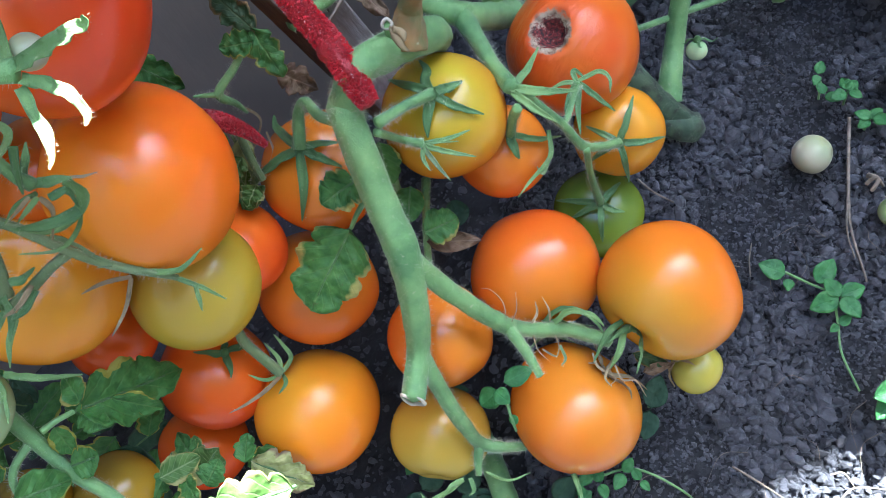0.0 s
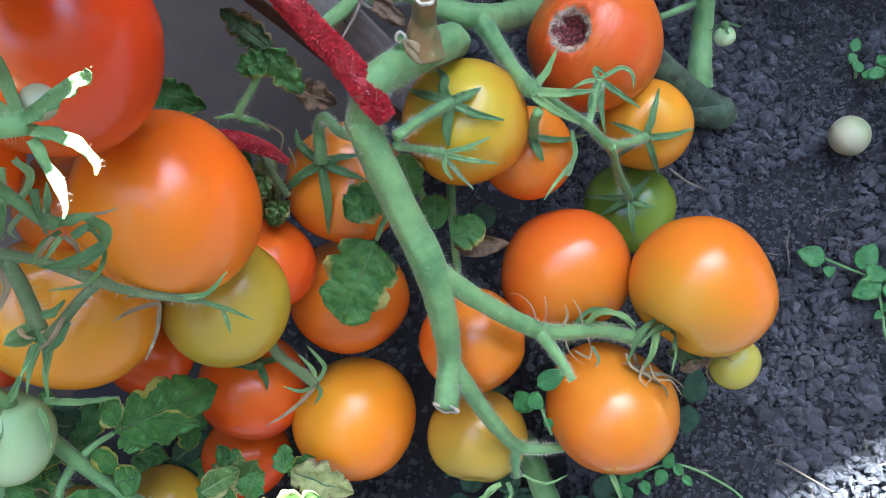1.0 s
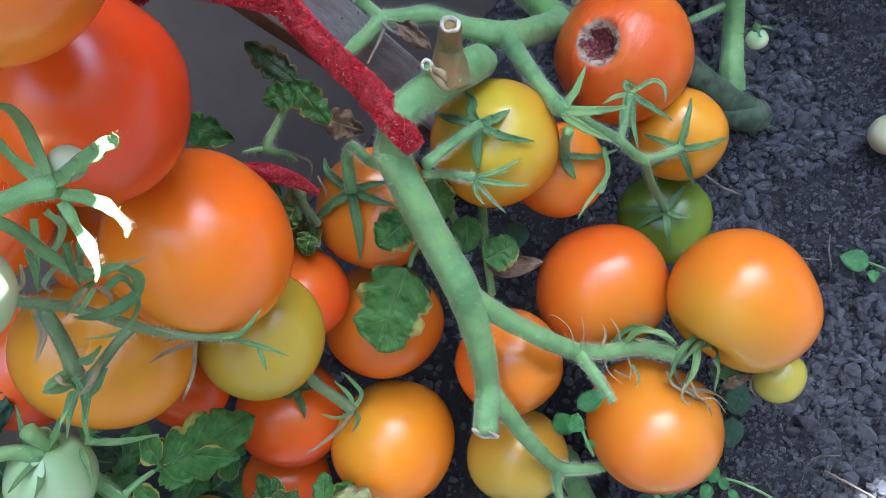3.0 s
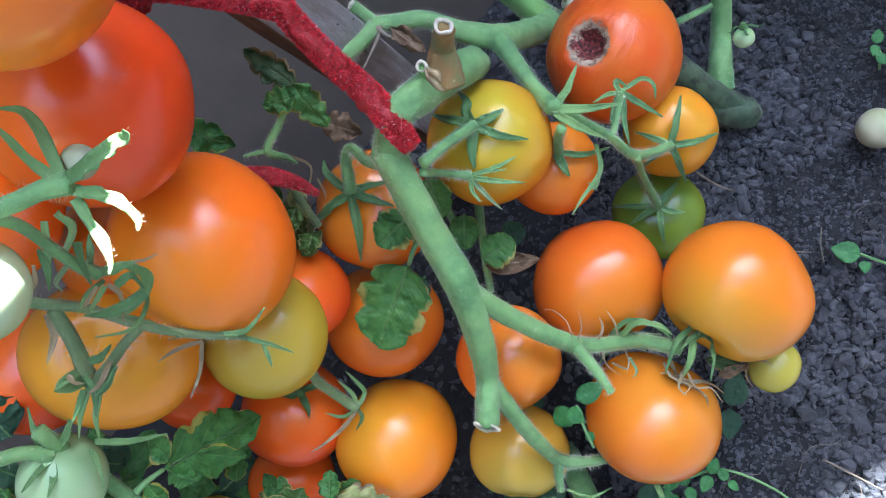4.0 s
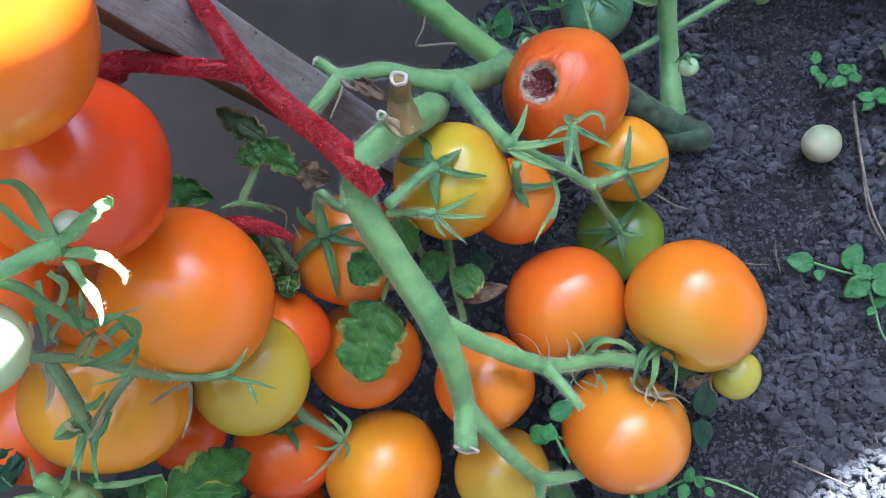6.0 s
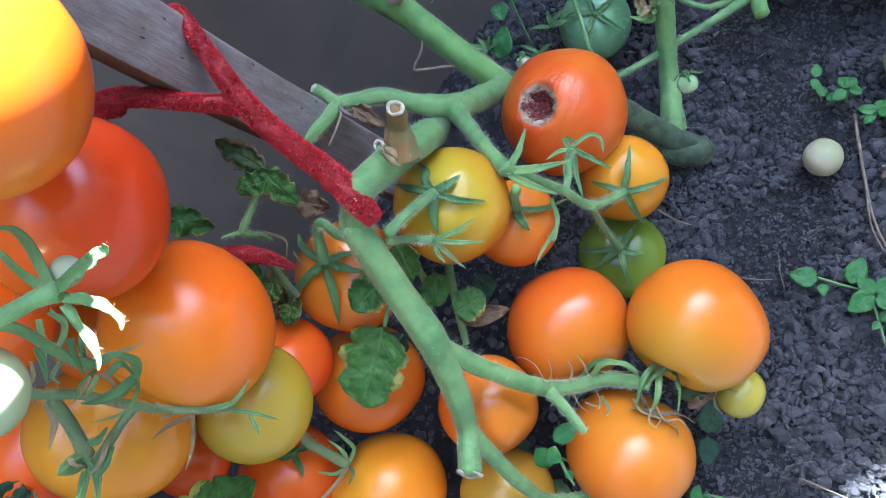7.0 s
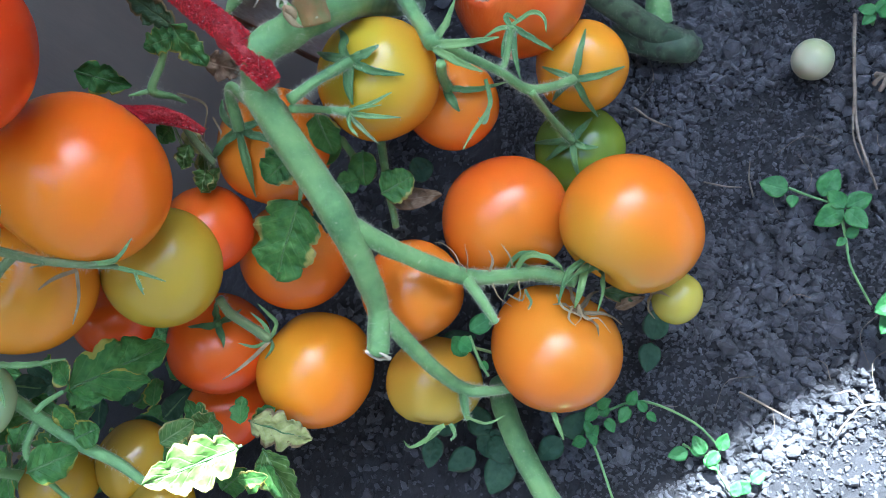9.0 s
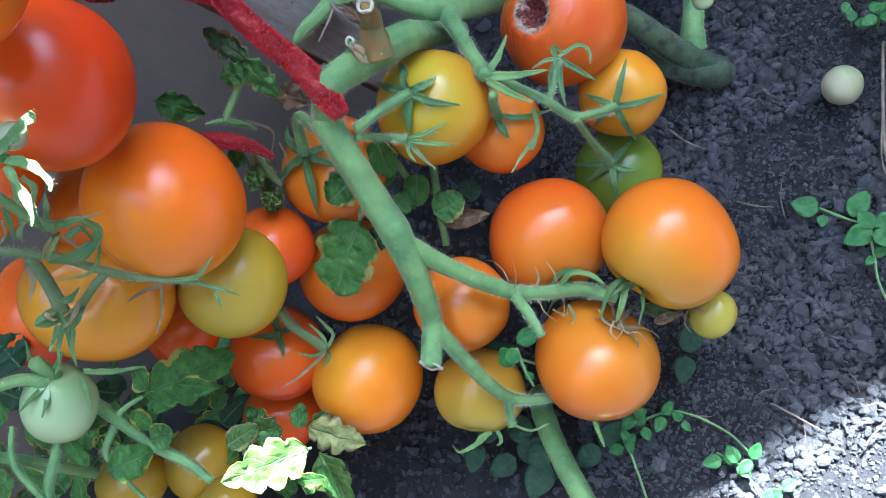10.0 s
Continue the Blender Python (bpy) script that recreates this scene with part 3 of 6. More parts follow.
T((-0.038, 0.247, 0.306), 0.0290, (-0.6, -0.1, 0.5), "red", "ripe red tomato behind a hairy green calyx", seed=2.1, squash=0.98)
T((-0.047, 0.230, 0.241), 0.0315, (-0.60, -0.72, 0.34), "orange", "large glossy orange tomato with a pale yellow shoulder", seed=3.4, squash=0.97)
T((-0.054, 0.212, 0.190), 0.0246, (0.05, -0.35, 0.9), "olive", "unripe yellow-green tomato beside an orange one", seed=4.7)
T((-0.096, 0.207, 0.224), 0.0298, (0.40, -0.20, 0.88), "amber", "broad ribbed yellow-orange tomato under its green stem", seed=5.3, spin=1.39, ribs=0.10, lobes=2, squash=0.88, dimple=0.25)
T((-0.029, 0.229, 0.127), 0.0268, (0.3, 0.4, 0.6), "deep", "deep orange tomato behind a small lobed leaf", seed=6.1)
T((-0.011, 0.262, 0.170), 0.0250, (0.08, -0.29, 0.96), "deep", "deep orange tomato under a drooping star-shaped calyx", seed=7.7)
T((-0.082, 0.198, 0.118), 0.0250, (0.55, 0.15, 0.75), "red", "ripe red tomato low on the truss", seed=8.2, sepals=4, reach=0.5, lift=0.2)
T((-0.042, 0.181, 0.095), 0.0289, (-0.43, 0.69, 0.59), "amber", "round orange tomato near the ground", seed=9.9, squash=0.97)
T((0.022, 0.203, 0.114), 0.0230, (0.8, -0.15, 0.45), "deep", "small orange tomato behind the forked stem", seed=10.4, squash=1.0)
T((0.010, 0.169, 0.071), 0.0236, (-0.17, -0.98, 0.08), "ochre", "yellow-orange tomato low beside the cut stem", seed=11.5, ribs=0.03, lobes=5, dimple=0.12)
T((0.074, 0.172, 0.078), 0.0305, (0.71, 0.53, 0.46), "peach", "broad orange tomato with dried sepals at its shoulder", seed=12.2, squash=0.90, ribs=0.034, lobes=3, dimple=0.22, sepals=5, reach=0.6, lift=0.25, wide=0.0016, sepal_skin=DRY)
T((0.121, 0.214, 0.104), 0.0315, (-0.71, -0.70, 0.06), "tan", "broad orange tomato with a yellow-green shoulder", seed=13.8, squash=0.90, ribs=0.045, lobes=3, dimple=0.24, sepals=3, reach=0.4, lift=0.9, wide=0.0024)
T((0.065, 0.233, 0.097), 0.0302, (0.15, -0.98, 0.05), "deep", "smooth deep orange tomato behind the fruiting branch", seed=14.1, sepals=5, reach=0.6, lift=0.5)
T((0.097, 0.275, 0.057), 0.0232, (0.07, -0.12, 0.99), "green", "green tomato with a dark calyx, shaded by others", seed=15.6, squash=0.88)
T((0.042, 0.276, 0.173), 0.0254, (0.02, -0.23, 0.97), "yellow", "yellow tomato ripening to orange under a green calyx", seed=16.3)
T((0.060, 0.276, 0.136), 0.0205, (0.3, 0.1, 0.9), "deep", "small orange tomato behind the yellow one", seed=17.5)
T((0.096, 0.327, 0.129), 0.0306, (-0.30, -0.26, 0.92), "red", "red-orange tomato with a rotted scabby hole", seed=18.4, squash=0.96, hole=0.30, dimple=0.03)
T((0.112, 0.299, 0.095), 0.0218, (0.05, -0.57, 0.82), "amber", "small yellow-orange tomato with a star-shaped calyx", seed=19.2)
T((0.130, 0.187, 0.066), 0.0120, (-0.6, 0.3, 0.5), "khaki", "tiny yellow-green tomato with withered sepals", seed=20.8, sepals=4, reach=1.0, lift=0.2, sepal_skin=DRY, wide=0.0014)
T((0.217, 0.311, 0.0105), 0.0107, (0.5, 0.2, 0.6), "white", "small whitish fallen tomato lying on the soil", seed=21.7, squash=1.0, group="fallen tomatoes")
T((-0.1070, 0.1740, 0.0790), 0.0215, (0.3, 0.4, 0.7), "red", "ripe red tomato low among the leaves", seed=22.2)
T((-0.1110, 0.1450, 0.1420), 0.0185, (-0.3, 0.4, 0.7), "shaded_olive", "small olive-brown tomato darkened for shade among low leaves", seed=23.9)
T((-0.1380, 0.1390, 0.1590), 0.0175, (-0.3, 0.4, 0.7), "shaded_olive", "small olive-brown tomato darkened for shade among low leaves", seed=24.9)
T((-0.1010, 0.1230, 0.1380), 0.0165, (-0.3, 0.4, 0.7), "shaded_olive", "small olive-brown tomato darkened for shade under a pale leaf", seed=25.3)
T((-0.047, 0.233, 0.170), 0.0200, (0.2, 0.4, 0.7), "red", "small red tomato deep inside the truss", seed=26.6)
T((-0.108, 0.208, 0.160), 0.0190, (0.3, 0.3, 0.7), "red", "small red tomato deep under the ribbed one", seed=27.4)
T((-0.122, 0.166, 0.218), 0.0155, (0.53, 0.61, 0.58), "pale", "small pale green tomato with a long calyx", seed=28.5, squash=1.12)
T((-0.047, 0.187, 0.330), 0.0125, (-0.5, 0.1, 0.6), "pale", "small pale green tomato, bright in the sun", seed=29.1, squash=1.05)
T((-0.093, 0.237, 0.290), 0.0270, (-0.6, 0.1, 0.6), "orange", "orange tomato behind hairy green stems", seed=30.7)
T((-0.085, 0.240, 0.240), 0.0200, (-0.3, 0.2, 0.8), "deep", "small deep orange tomato deep inside the truss", seed=31.6)
T((-0.150, 0.216, 0.205), 0.0270, (-0.4, 0.2, 0.8), "red", "pinkish red tomato behind the ribbed one", seed=32.8)
# the next plant, further along the wall
B = "tomatoes on the far plant"
T((0.159, 0.466, 0.063), 0.0245, (-0.2, 0.2, 0.9), "ochre", "yellow tomato with fine cracks in its skin", seed=33.3, group=B)
T((0.119, 0.462, 0.061), 0.0150, (-0.2, 0.2, 0.9), "pale", "small pale green tomato half hidden by stems", seed=34.3, group=B)
T((0.124, 0.430, 0.046), 0.0222, (0.1, -0.35, 0.9), "jade", "dull green tomato with a pointed calyx", seed=35.1, sepals=5, reach=0.75, lift=0.25, wide=0.0022, group=B)
T((0.303, 0.421, 0.040), 0.0340, (-0.1, 0.1, 0.9), "ochre", "orange tomato resting near the soil on the far plant", seed=36.3, sepals=5, reach=0.8, lift=0.1, group=B)
T((0.268, 0.448, 0.030), 0.0270, (-0.1, 0.1, 0.9), "olive", "yellow-green tomato low on the far plant", seed=37.9, group=B)
T((0.249, 0.451, 0.046), 0.0170, (-0.1, 0.1, 0.9), "lime", "pale green tomato with a thin calyx on the far plant", seed=38.4, sepals=4, reach=0.9, lift=0.2, group=B)
T((0.185, 0.484, 0.040), 0.0200, (-0.1, 0.1, 0.9), "olive", "olive tomato behind the upright stem", seed=39.5, group=B)
T((0.280, 0.347, 0.0165), 0.0160, (0.2, -0.3, 0.9), "celadon", "pale green fallen tomato with a brown scar", seed=40.2, group="fallen tomatoes")
T((0.250, 0.271, 0.008), 0.0080, (0.3, -0.2, 0.9), "celadon", "tiny green fallen tomato on the soil", seed=41.3, group="fallen tomatoes", sepals=4, reach=1.0, lift=0.3, sepal_skin=DRY)
T((0.159, 0.351, 0.072), 0.0055, (0.1, 0.5, 0.8), "pale", "tiny pale green tomato on a thin stalk", seed=42.6, sepals=4, reach=1.5, lift=0.4, wide=0.0010, group=B)
T((0.0783, 0.4032, 0.0735), 0.0044, (0.1, 0.5, 0.8), "white", "tiny pale tomato just setting", seed=43.6, sepals=4, reach=1.5, lift=0.4, wide=0.0010, group=B)


# ---- vines ----
def vine(name, label, stems, fuzz, seed):
    """stems: name, points, radii, material, label. One hair coat for all."""
    ob = empty(name, stems[0][1][0], label, "plant stem")
    rng = random.Random(seed)
    lots = []
    for k, (nm, pts, radii, mat, lab) in enumerate(stems):
        v, f = tube(pts, radii, 16, 8, 0.12, seed + k, ridge=0.045)
        part(nm, v, f, mat, ob, lab)
        ln = sum(np.linalg.norm(np.array(a) - np.array(b)) for a, b in zip(pts, pts[1:]))
        lots.append(hairs(pts, radii, int(ln * fuzz * 4.0), 0.0021, rng))
    hv, hf = joined(lots)
    h = part("stem_hairs", hv, hf, HAIR, ob, "fine pale hairs on the stems", smooth=False)
    tagged(h, kind="stuff")
    return ob


vine("tomato_vine", "thick hairy green tomato vine with pruned cut ends", [
    ("main_stem", [(0.160, 0.345, -0.004), (0.138, 0.351, 0.030), (0.112, 0.364, 0.070), (0.0829, 0.3685, 0.0939), (0.0668, 0.3695, 0.1142)], (0.0078, 0.0072, 0.0066, 0.0066), ROOT, "grey-green old stem rooted in soil"),
    ("old_stem", [(0.1590, 0.3450, 0.002), (0.1480, 0.3440, 0.010), (0.1350, 0.3480, 0.018), (0.1200, 0.3560, 0.022)], (0.0090, 0.0088, 0.0076, 0.006), ROOT, "grey-green old stem lying on soil"),
    ("cane", [(0.0668, 0.3695, 0.1142), (0.0511, 0.3852, 0.1359), (0.0310, 0.4047, 0.1649), (-0.0099, 0.4194, 0.2197), (-0.0345, 0.4204, 0.2687), (-0.0711, 0.4101, 0.3422)], (0.0068, 0.0070, 0.0075, 0.0072, 0.0068), CANE, "bright green smooth leading shoot"),
    ("side_stem", [(0.0668, 0.3695, 0.1142), (0.0695, 0.3602, 0.1194), (0.0613, 0.3397, 0.1467), (0.0537, 0.3264, 0.1679), (0.0400, 0.3260, 0.1808), (0.0283, 0.3294, 0.1915), (0.0180, 0.3279, 0.1972), (0.0100, 0.3275, 0.2016)], (0.0064, 0.0064, 0.0062, 0.0058, 0.0044, 0.0034, 0.0036, 0.0030), STEM, ""),
    ("side_stem", [(0.0148, 0.3989, 0.0507), (0.0238, 0.3702, 0.0919), (0.0383, 0.3243, 0.1579), (0.0443, 0.3046, 0.1870), (0.0454, 0.2942, 0.2024), (0.0394, 0.2840, 0.2144), (0.0316, 0.2722, 0.2250), (0.0249, 0.2614, 0.2334), (0.0187, 0.2562, 0.2240), (0.0178, 0.2516, 0.2180)], (0.0062, 0.0062, 0.0064, 0.0064, 0.0068, 0.0066, 0.0062, 0.0058, 0.0050), STEM, "thick green stem held by the cloth tie"),
    ("side_stem", [(0.0176, 0.2600, 0.2301), (0.0170, 0.2567, 0.2237), (0.0179, 0.2495, 0.2185), (0.021, 0.232, 0.198), (0.025, 0.215, 0.182), (0.023, 0.199, 0.160), (0.019, 0.188, 0.144), (0.015, 0.171, 0.140)], (0.0012, 0.0056, 0.0060, 0.0060, 0.0066, 0.0052, 0.0047, 0.0048), STEM, "thick bent green stem tied with cloth"),
    ("fruiting_branch", [(0.025, 0.215, 0.182), (0.037, 0.206, 0.159), (0.053, 0.199, 0.131), (0.064, 0.199, 0.118), (0.077, 0.201, 0.105), (0.094, 0.194, 0.104)], (0.0044, 0.0038, 0.0036, 0.0032, 0.0032, 0.0030), STEM, ""),
    ("fruiting_branch", [(0.019, 0.189, 0.146), (0.023, 0.177, 0.128), (0.027, 0.167, 0.110), (0.031, 0.160, 0.088), (0.040, 0.158, 0.082), (0.050, 0.158, 0.078)], (0.0036, 0.0034, 0.0032, 0.0030, 0.0024, 0.0020), STEM, ""),
    ("stem_stub", [(0.054, 0.198, 0.130), (0.060, 0.187, 0.132), (0.065, 0.176, 0.131)], (0.0026, 0.0022, 0.0014), STEM, ""),
    ("stem_stub", [(0.031, 0.160, 0.088), (0.029, 0.154, 0.084), (0.028, 0.147, 0.080)], (0.0024, 0.002, 0.0012), STEM, ""),
    ("stem_stub", [(0.0100, 0.3275, 0.2016), (0.0065, 0.3316, 0.2045), (0.0036, 0.3340, 0.2087)], (0.0028, 0.0024, 0.0024), STEM, ""),
    ("side_stem", [(0.0108, 0.3278, 0.2015), (0.0047, 0.3203, 0.2034), (-0.0035, 0.3138, 0.2051), (-0.0106, 0.3087, 0.2049)], (0.0032, 0.0030, 0.0030, 0.0026), STEM, ""),
    ("fruiting_branch", [(0.0526, 0.3254, 0.1701), (0.0594, 0.3062, 0.1753), (0.0644, 0.2931, 0.1760), (0.0713, 0.2775, 0.1820)], (0.0046, 0.0036, 0.0032, 0.0034), STEM, ""),
    ("fruiting_branch", [(0.0704, 0.2791, 0.1830), (0.0795, 0.2766, 0.1673), (0.0880, 0.2745, 0.1521), (0.0943, 0.2717, 0.1372), (0.1019, 0.2761, 0.1251), (0.1106, 0.2827, 0.1137)], (0.0026, 0.0020, 0.0019, 0.0021, 0.0019, 0.0022), STEM, ""),
    ("stalk", [(0.0958, 0.2703, 0.1361), (0.0961, 0.2706, 0.1094), (0.0985, 0.2694, 0.0815)], (0.0016, 0.0015, 0.0020), STEM, ""),
    ("stalk", [(0.0880, 0.2745, 0.1521), (0.0905, 0.2800, 0.1500), (0.0945, 0.2890, 0.1525), (0.0965, 0.2920, 0.1536)], (0.0014, 0.0014, 0.0015, 0.0022), STEM, ""),
    ("stalk", [(0.0271, 0.2503, 0.2168), (0.0349, 0.2602, 0.2089), (0.0433, 0.2697, 0.1996)], (0.0022, 0.0019, 0.0022), STEM, ""),
    ("stalk", [(0.0257, 0.2486, 0.2138), (0.0291, 0.2557, 0.1948), (0.0370, 0.2538, 0.1917)], (0.0016, 0.0014, 0.0018), STEM, ""),
    ("stalk", [(0.0166, 0.2495, 0.2218), (0.0043, 0.2605, 0.2119), (-0.0011, 0.2672, 0.2129), (-0.0062, 0.2663, 0.2066), (-0.0097, 0.2584, 0.1967)], (0.0022, 0.0019, 0.0019, 0.0021, 0.0024), STEM, ""),
    ("stalk", [(0.0722, 0.2701, 0.1784), (0.0685, 0.2708, 0.1680), (0.0665, 0.2715, 0.1571)], (0.0020, 0.0019, 0.0022), STEM, ""),
], 5500, 11)


def cut_ring(place, axis, r, thick=0.0006, seed=1.0):
    """The dried, curled rim of a cut stem."""
    axis = Vector(axis).normalized()
    side = axis.orthogonal().normalized()
    other = axis.cross(side)
    pts = []
    for k in range(15):
        a = 2 * math.pi * k / 14
        q = r * (1 + 0.18 * noise.noise(Vector((math.cos(a) * 1.5 + seed, math.sin(a) * 1.5, seed))))
        pts.append(tuple(Vector(place) + side * q * math.cos(a) + other * q * math.sin(a) + axis * r * 0.35 * noise.noise(Vector((math.cos(a) * 2, math.sin(a) * 2, seed + 4)))))
    return tube(pts, (thick, thick * 1.3, thick * 0.8, thick * 1.2, thick), 7, 3, 0.5, 3, 0.1)


def stub():
    ob = empty("pruned_stub", (0.0403, 0.2751, 0.2203), "drying brown-green pruned stub with white cut end", "plant stem")
    v, f = tube([(0.0403, 0.2751, 0.2203), (0.0415, 0.2801, 0.2245), (0.0440, 0.2858, 0.2297), (0.0487, 0.2826, 0.2429)], (0.0062, 0.0058, 0.0044, 0.0030), 14, 7, 0.35, 8, -0.3)
    part("stub", v, f, STUB, ob)
    part("cut_rim", *cut_ring((0.0487, 0.2826, 0.2433), (0.25, 0.05, 0.95), 0.0026, 0.0007), CUT, ob, "white dried cut rim")
    part("cut_rim", *cut_ring((0.0368, 0.2767, 0.2346), (-0.1, -0.5, 0.85), 0.0016, 0.0006, 3.0), CUT, ob, "white dried cut rim")
    v, f = tube([(0.0367, 0.2774, 0.2258), (0.0369, 0.2767, 0.2322), (0.0368, 0.2767, 0.2346)], (0.0026, 0.0020, 0.0016), 9, 4, 0.3, 5, -0.4)
    part("side_stub", v, f, STEM, ob)
    for pts in ([(0.0382, 0.2743, 0.2353), (0.0403, 0.2694, 0.2359), (0.0414, 0.2666, 0.2344), (0.0434, 0.2657, 0.2322)], [(0.0395, 0.2739, 0.2359), (0.0421, 0.2704, 0.2370), (0.0429, 0.2677, 0.2356)]):
        v, f = tube(pts, (0.0007, 0.0014, 0.0012, 0.0004), 7, 6, 0.9, 5)
        part("dry_shred", v, f, DRY, ob)
    part("cut_rim", *cut_ring((0.0149, 0.1703, 0.1398), (-0.25, -0.92, 0.15), 0.0047, 0.0006, 5.0), CUT, ob, "white dried cut rim")
    part("cut_rim", *cut_ring((0.0033, 0.3343, 0.2091), (-0.4, 0.3, 0.6), 0.0018, 0.0005, 6.0), CUT, ob)
    v, f = tube([(0.0352, 0.4027, 0.1658), (0.0388, 0.3987, 0.1720), (0.0413, 0.3969, 0.1751)], (0.0044, 0.0042, 0.0036), 10, 4, 0.3, 7, 0.12)
    part("leaf_scar", v, f, CUT, ob, "pale cut leaf scar")


stub()
sc = empty("dry_scar", (0.283, 0.343, 0.031), "brown corky scar on the fallen tomato", "scar", "dry litter on the soil")
part("scar_ring", *cut_ring((0.2835, 0.3425, 0.0318), (0.2, -0.25, 0.9), 0.0030, 0.0011, 9.0), CUT, sc)
part("scar_ring", *cut_ring((0.2838, 0.3422, 0.0322), (0.2, -0.25, 0.9), 0.0016, 0.0009, 8.0), TWIG, sc)

vine("tomato_vine", "upright green stem of the next tomato plant", [
    ("main_stem", [(0.1470, 0.3560, 0.0180), (0.1490, 0.3650, 0.0250), (0.1535, 0.3820, 0.0300), (0.158, 0.395, 0.046), (0.166, 0.412, 0.075), (0.178, 0.430, 0.105), (0.196, 0.452, 0.150)], (0.0080, 0.0066, 0.0056, 0.0055, 0.0054, 0.0052, 0.005), STEM, ""),
    ("side_stem", [(0.118, 0.381, 0.055), (0.140, 0.389, 0.048), (0.164, 0.398, 0.042), (0.190, 0.404, 0.041), (0.215, 0.411, 0.042), (0.238, 0.421, 0.050), (0.266, 0.432, 0.070)], (0.0018, 0.0018, 0.0018, 0.0022, 0.0034, 0.0040, 0.0046), STEM, ""),
    ("side_stem", [(0.1639, 0.4339, 0.0644), (0.1751, 0.4204, 0.0496), (0.1911, 0.4121, 0.0419), (0.2163, 0.4124, 0.0450)], (0.0014, 0.0016, 0.0018, 0.0024), STEM, ""),
    ("stem_stub", [(0.217, 0.411, 0.044), (0.214, 0.402, 0.043), (0.213, 0.394, 0.042)], (0.0040, 0.0040, 0.0042), CANE, ""),
    ("side_stem", [(0.2836, 0.4124, 0.0760), (0.2803, 0.3967, 0.0672), (0.2820, 0.3785, 0.0604), (0.2864, 0.3639, 0.0571), (0.2922, 0.3414, 0.0497)], (0.0034, 0.0026, 0.0022, 0.0026, 0.003), CANE, ""),
    ("side_stem", [(0.096, 0.433, 0.116), (0.115, 0.438, 0.118), (0.138, 0.443, 0.120), (0.150, 0.450, 0.125)], (0.0042, 0.0042, 0.0038, 0.0034), CANE, ""),
    ("stem_stub", [(0.126, 0.440, 0.119), (0.112, 0.430, 0.113), (0.101, 0.422, 0.108)], (0.0036, 0.0034, 0.003), CANE, ""),
    ("flower_stalk", [(0.1314, 0.4767, 0.0850), (0.1052, 0.4803, 0.0902), (0.0869, 0.4805, 0.0954), (0.0716, 0.4698, 0.0928), (0.0574, 0.4673, 0.0963), (0.0468, 0.4700, 0.1052)], (0.0012, 0.0012, 0.0011, 0.001, 0.0009, 0.0007), STEM, ""),
    ("flower_stalk", [(0.0937, 0.4811, 0.0923), (0.0824, 0.4845, 0.0996), (0.0756, 0.4903, 0.1088), (0.0750, 0.4946, 0.1144)], (0.0012, 0.001, 0.0008, 0.0006), STEM, ""),
    ("flower_stalk", [(0.1384, 0.4537, 0.0982), (0.1271, 0.4373, 0.0922), (0.1183, 0.4250, 0.0861), (0.1172, 0.4082, 0.0781), (0.1166, 0.3906, 0.0728), (0.1194, 0.3761, 0.0697)], (0.0016, 0.0015, 0.0014, 0.0012, 0.0012, 0.001), STEM, ""),
], 2500, 23)


# ---- long calyx with white sunlit tips ----
def calyx(name, label, centre, sepals, stalk, thick, seed, bud=None, fuzz=900):
    """A star of curled sepals on its stalk."""
    ob = empty(name, centre, label, "plant stem", "calyxes on the truss")
    rng = random.Random(seed)
    lots = []
    for pts, w, skin in sepals:
        v, f = blade(pts, (w * 0.75, w * 0.9, w * 0.8, w * 0.55, w * 0.15), (0.1, -0.4, 0.9), 0.0004, 0.25)
        part("sepal", v, f, skin, ob)
        lots.append(hairs(pts, (w * 0.6, w * 0.4), 6 if skin is DRY else 26, 0.0009, rng))
    if stalk:
        v, f = tube(stalk, (thick * 1.25, thick, thick, thick), 10, 6)
        part("stalk", v, f, STEM, ob)
        ln = sum(np.linalg.norm(np.array(a) - np.array(b)) for a, b in zip(stalk, stalk[1:]))
        lots.append(hairs(stalk, (thick, thick), int(ln * fuzz * 5), 0.0017, rng))
    hv, hf = joined(lots)
    tagged(part("stem_hairs", hv, hf, HAIR, ob, "fine pale hairs", smooth=False), kind="stuff")
    if bud:
        bv, bf = fruit_mesh(0.0040, 1.0, 0.0, 5, 0.0, 2.0)
        part("bud", [np.array(p) + np.array(bud) for p in bv], bf, SKIN["white"], ob, "pale green fruitlet")


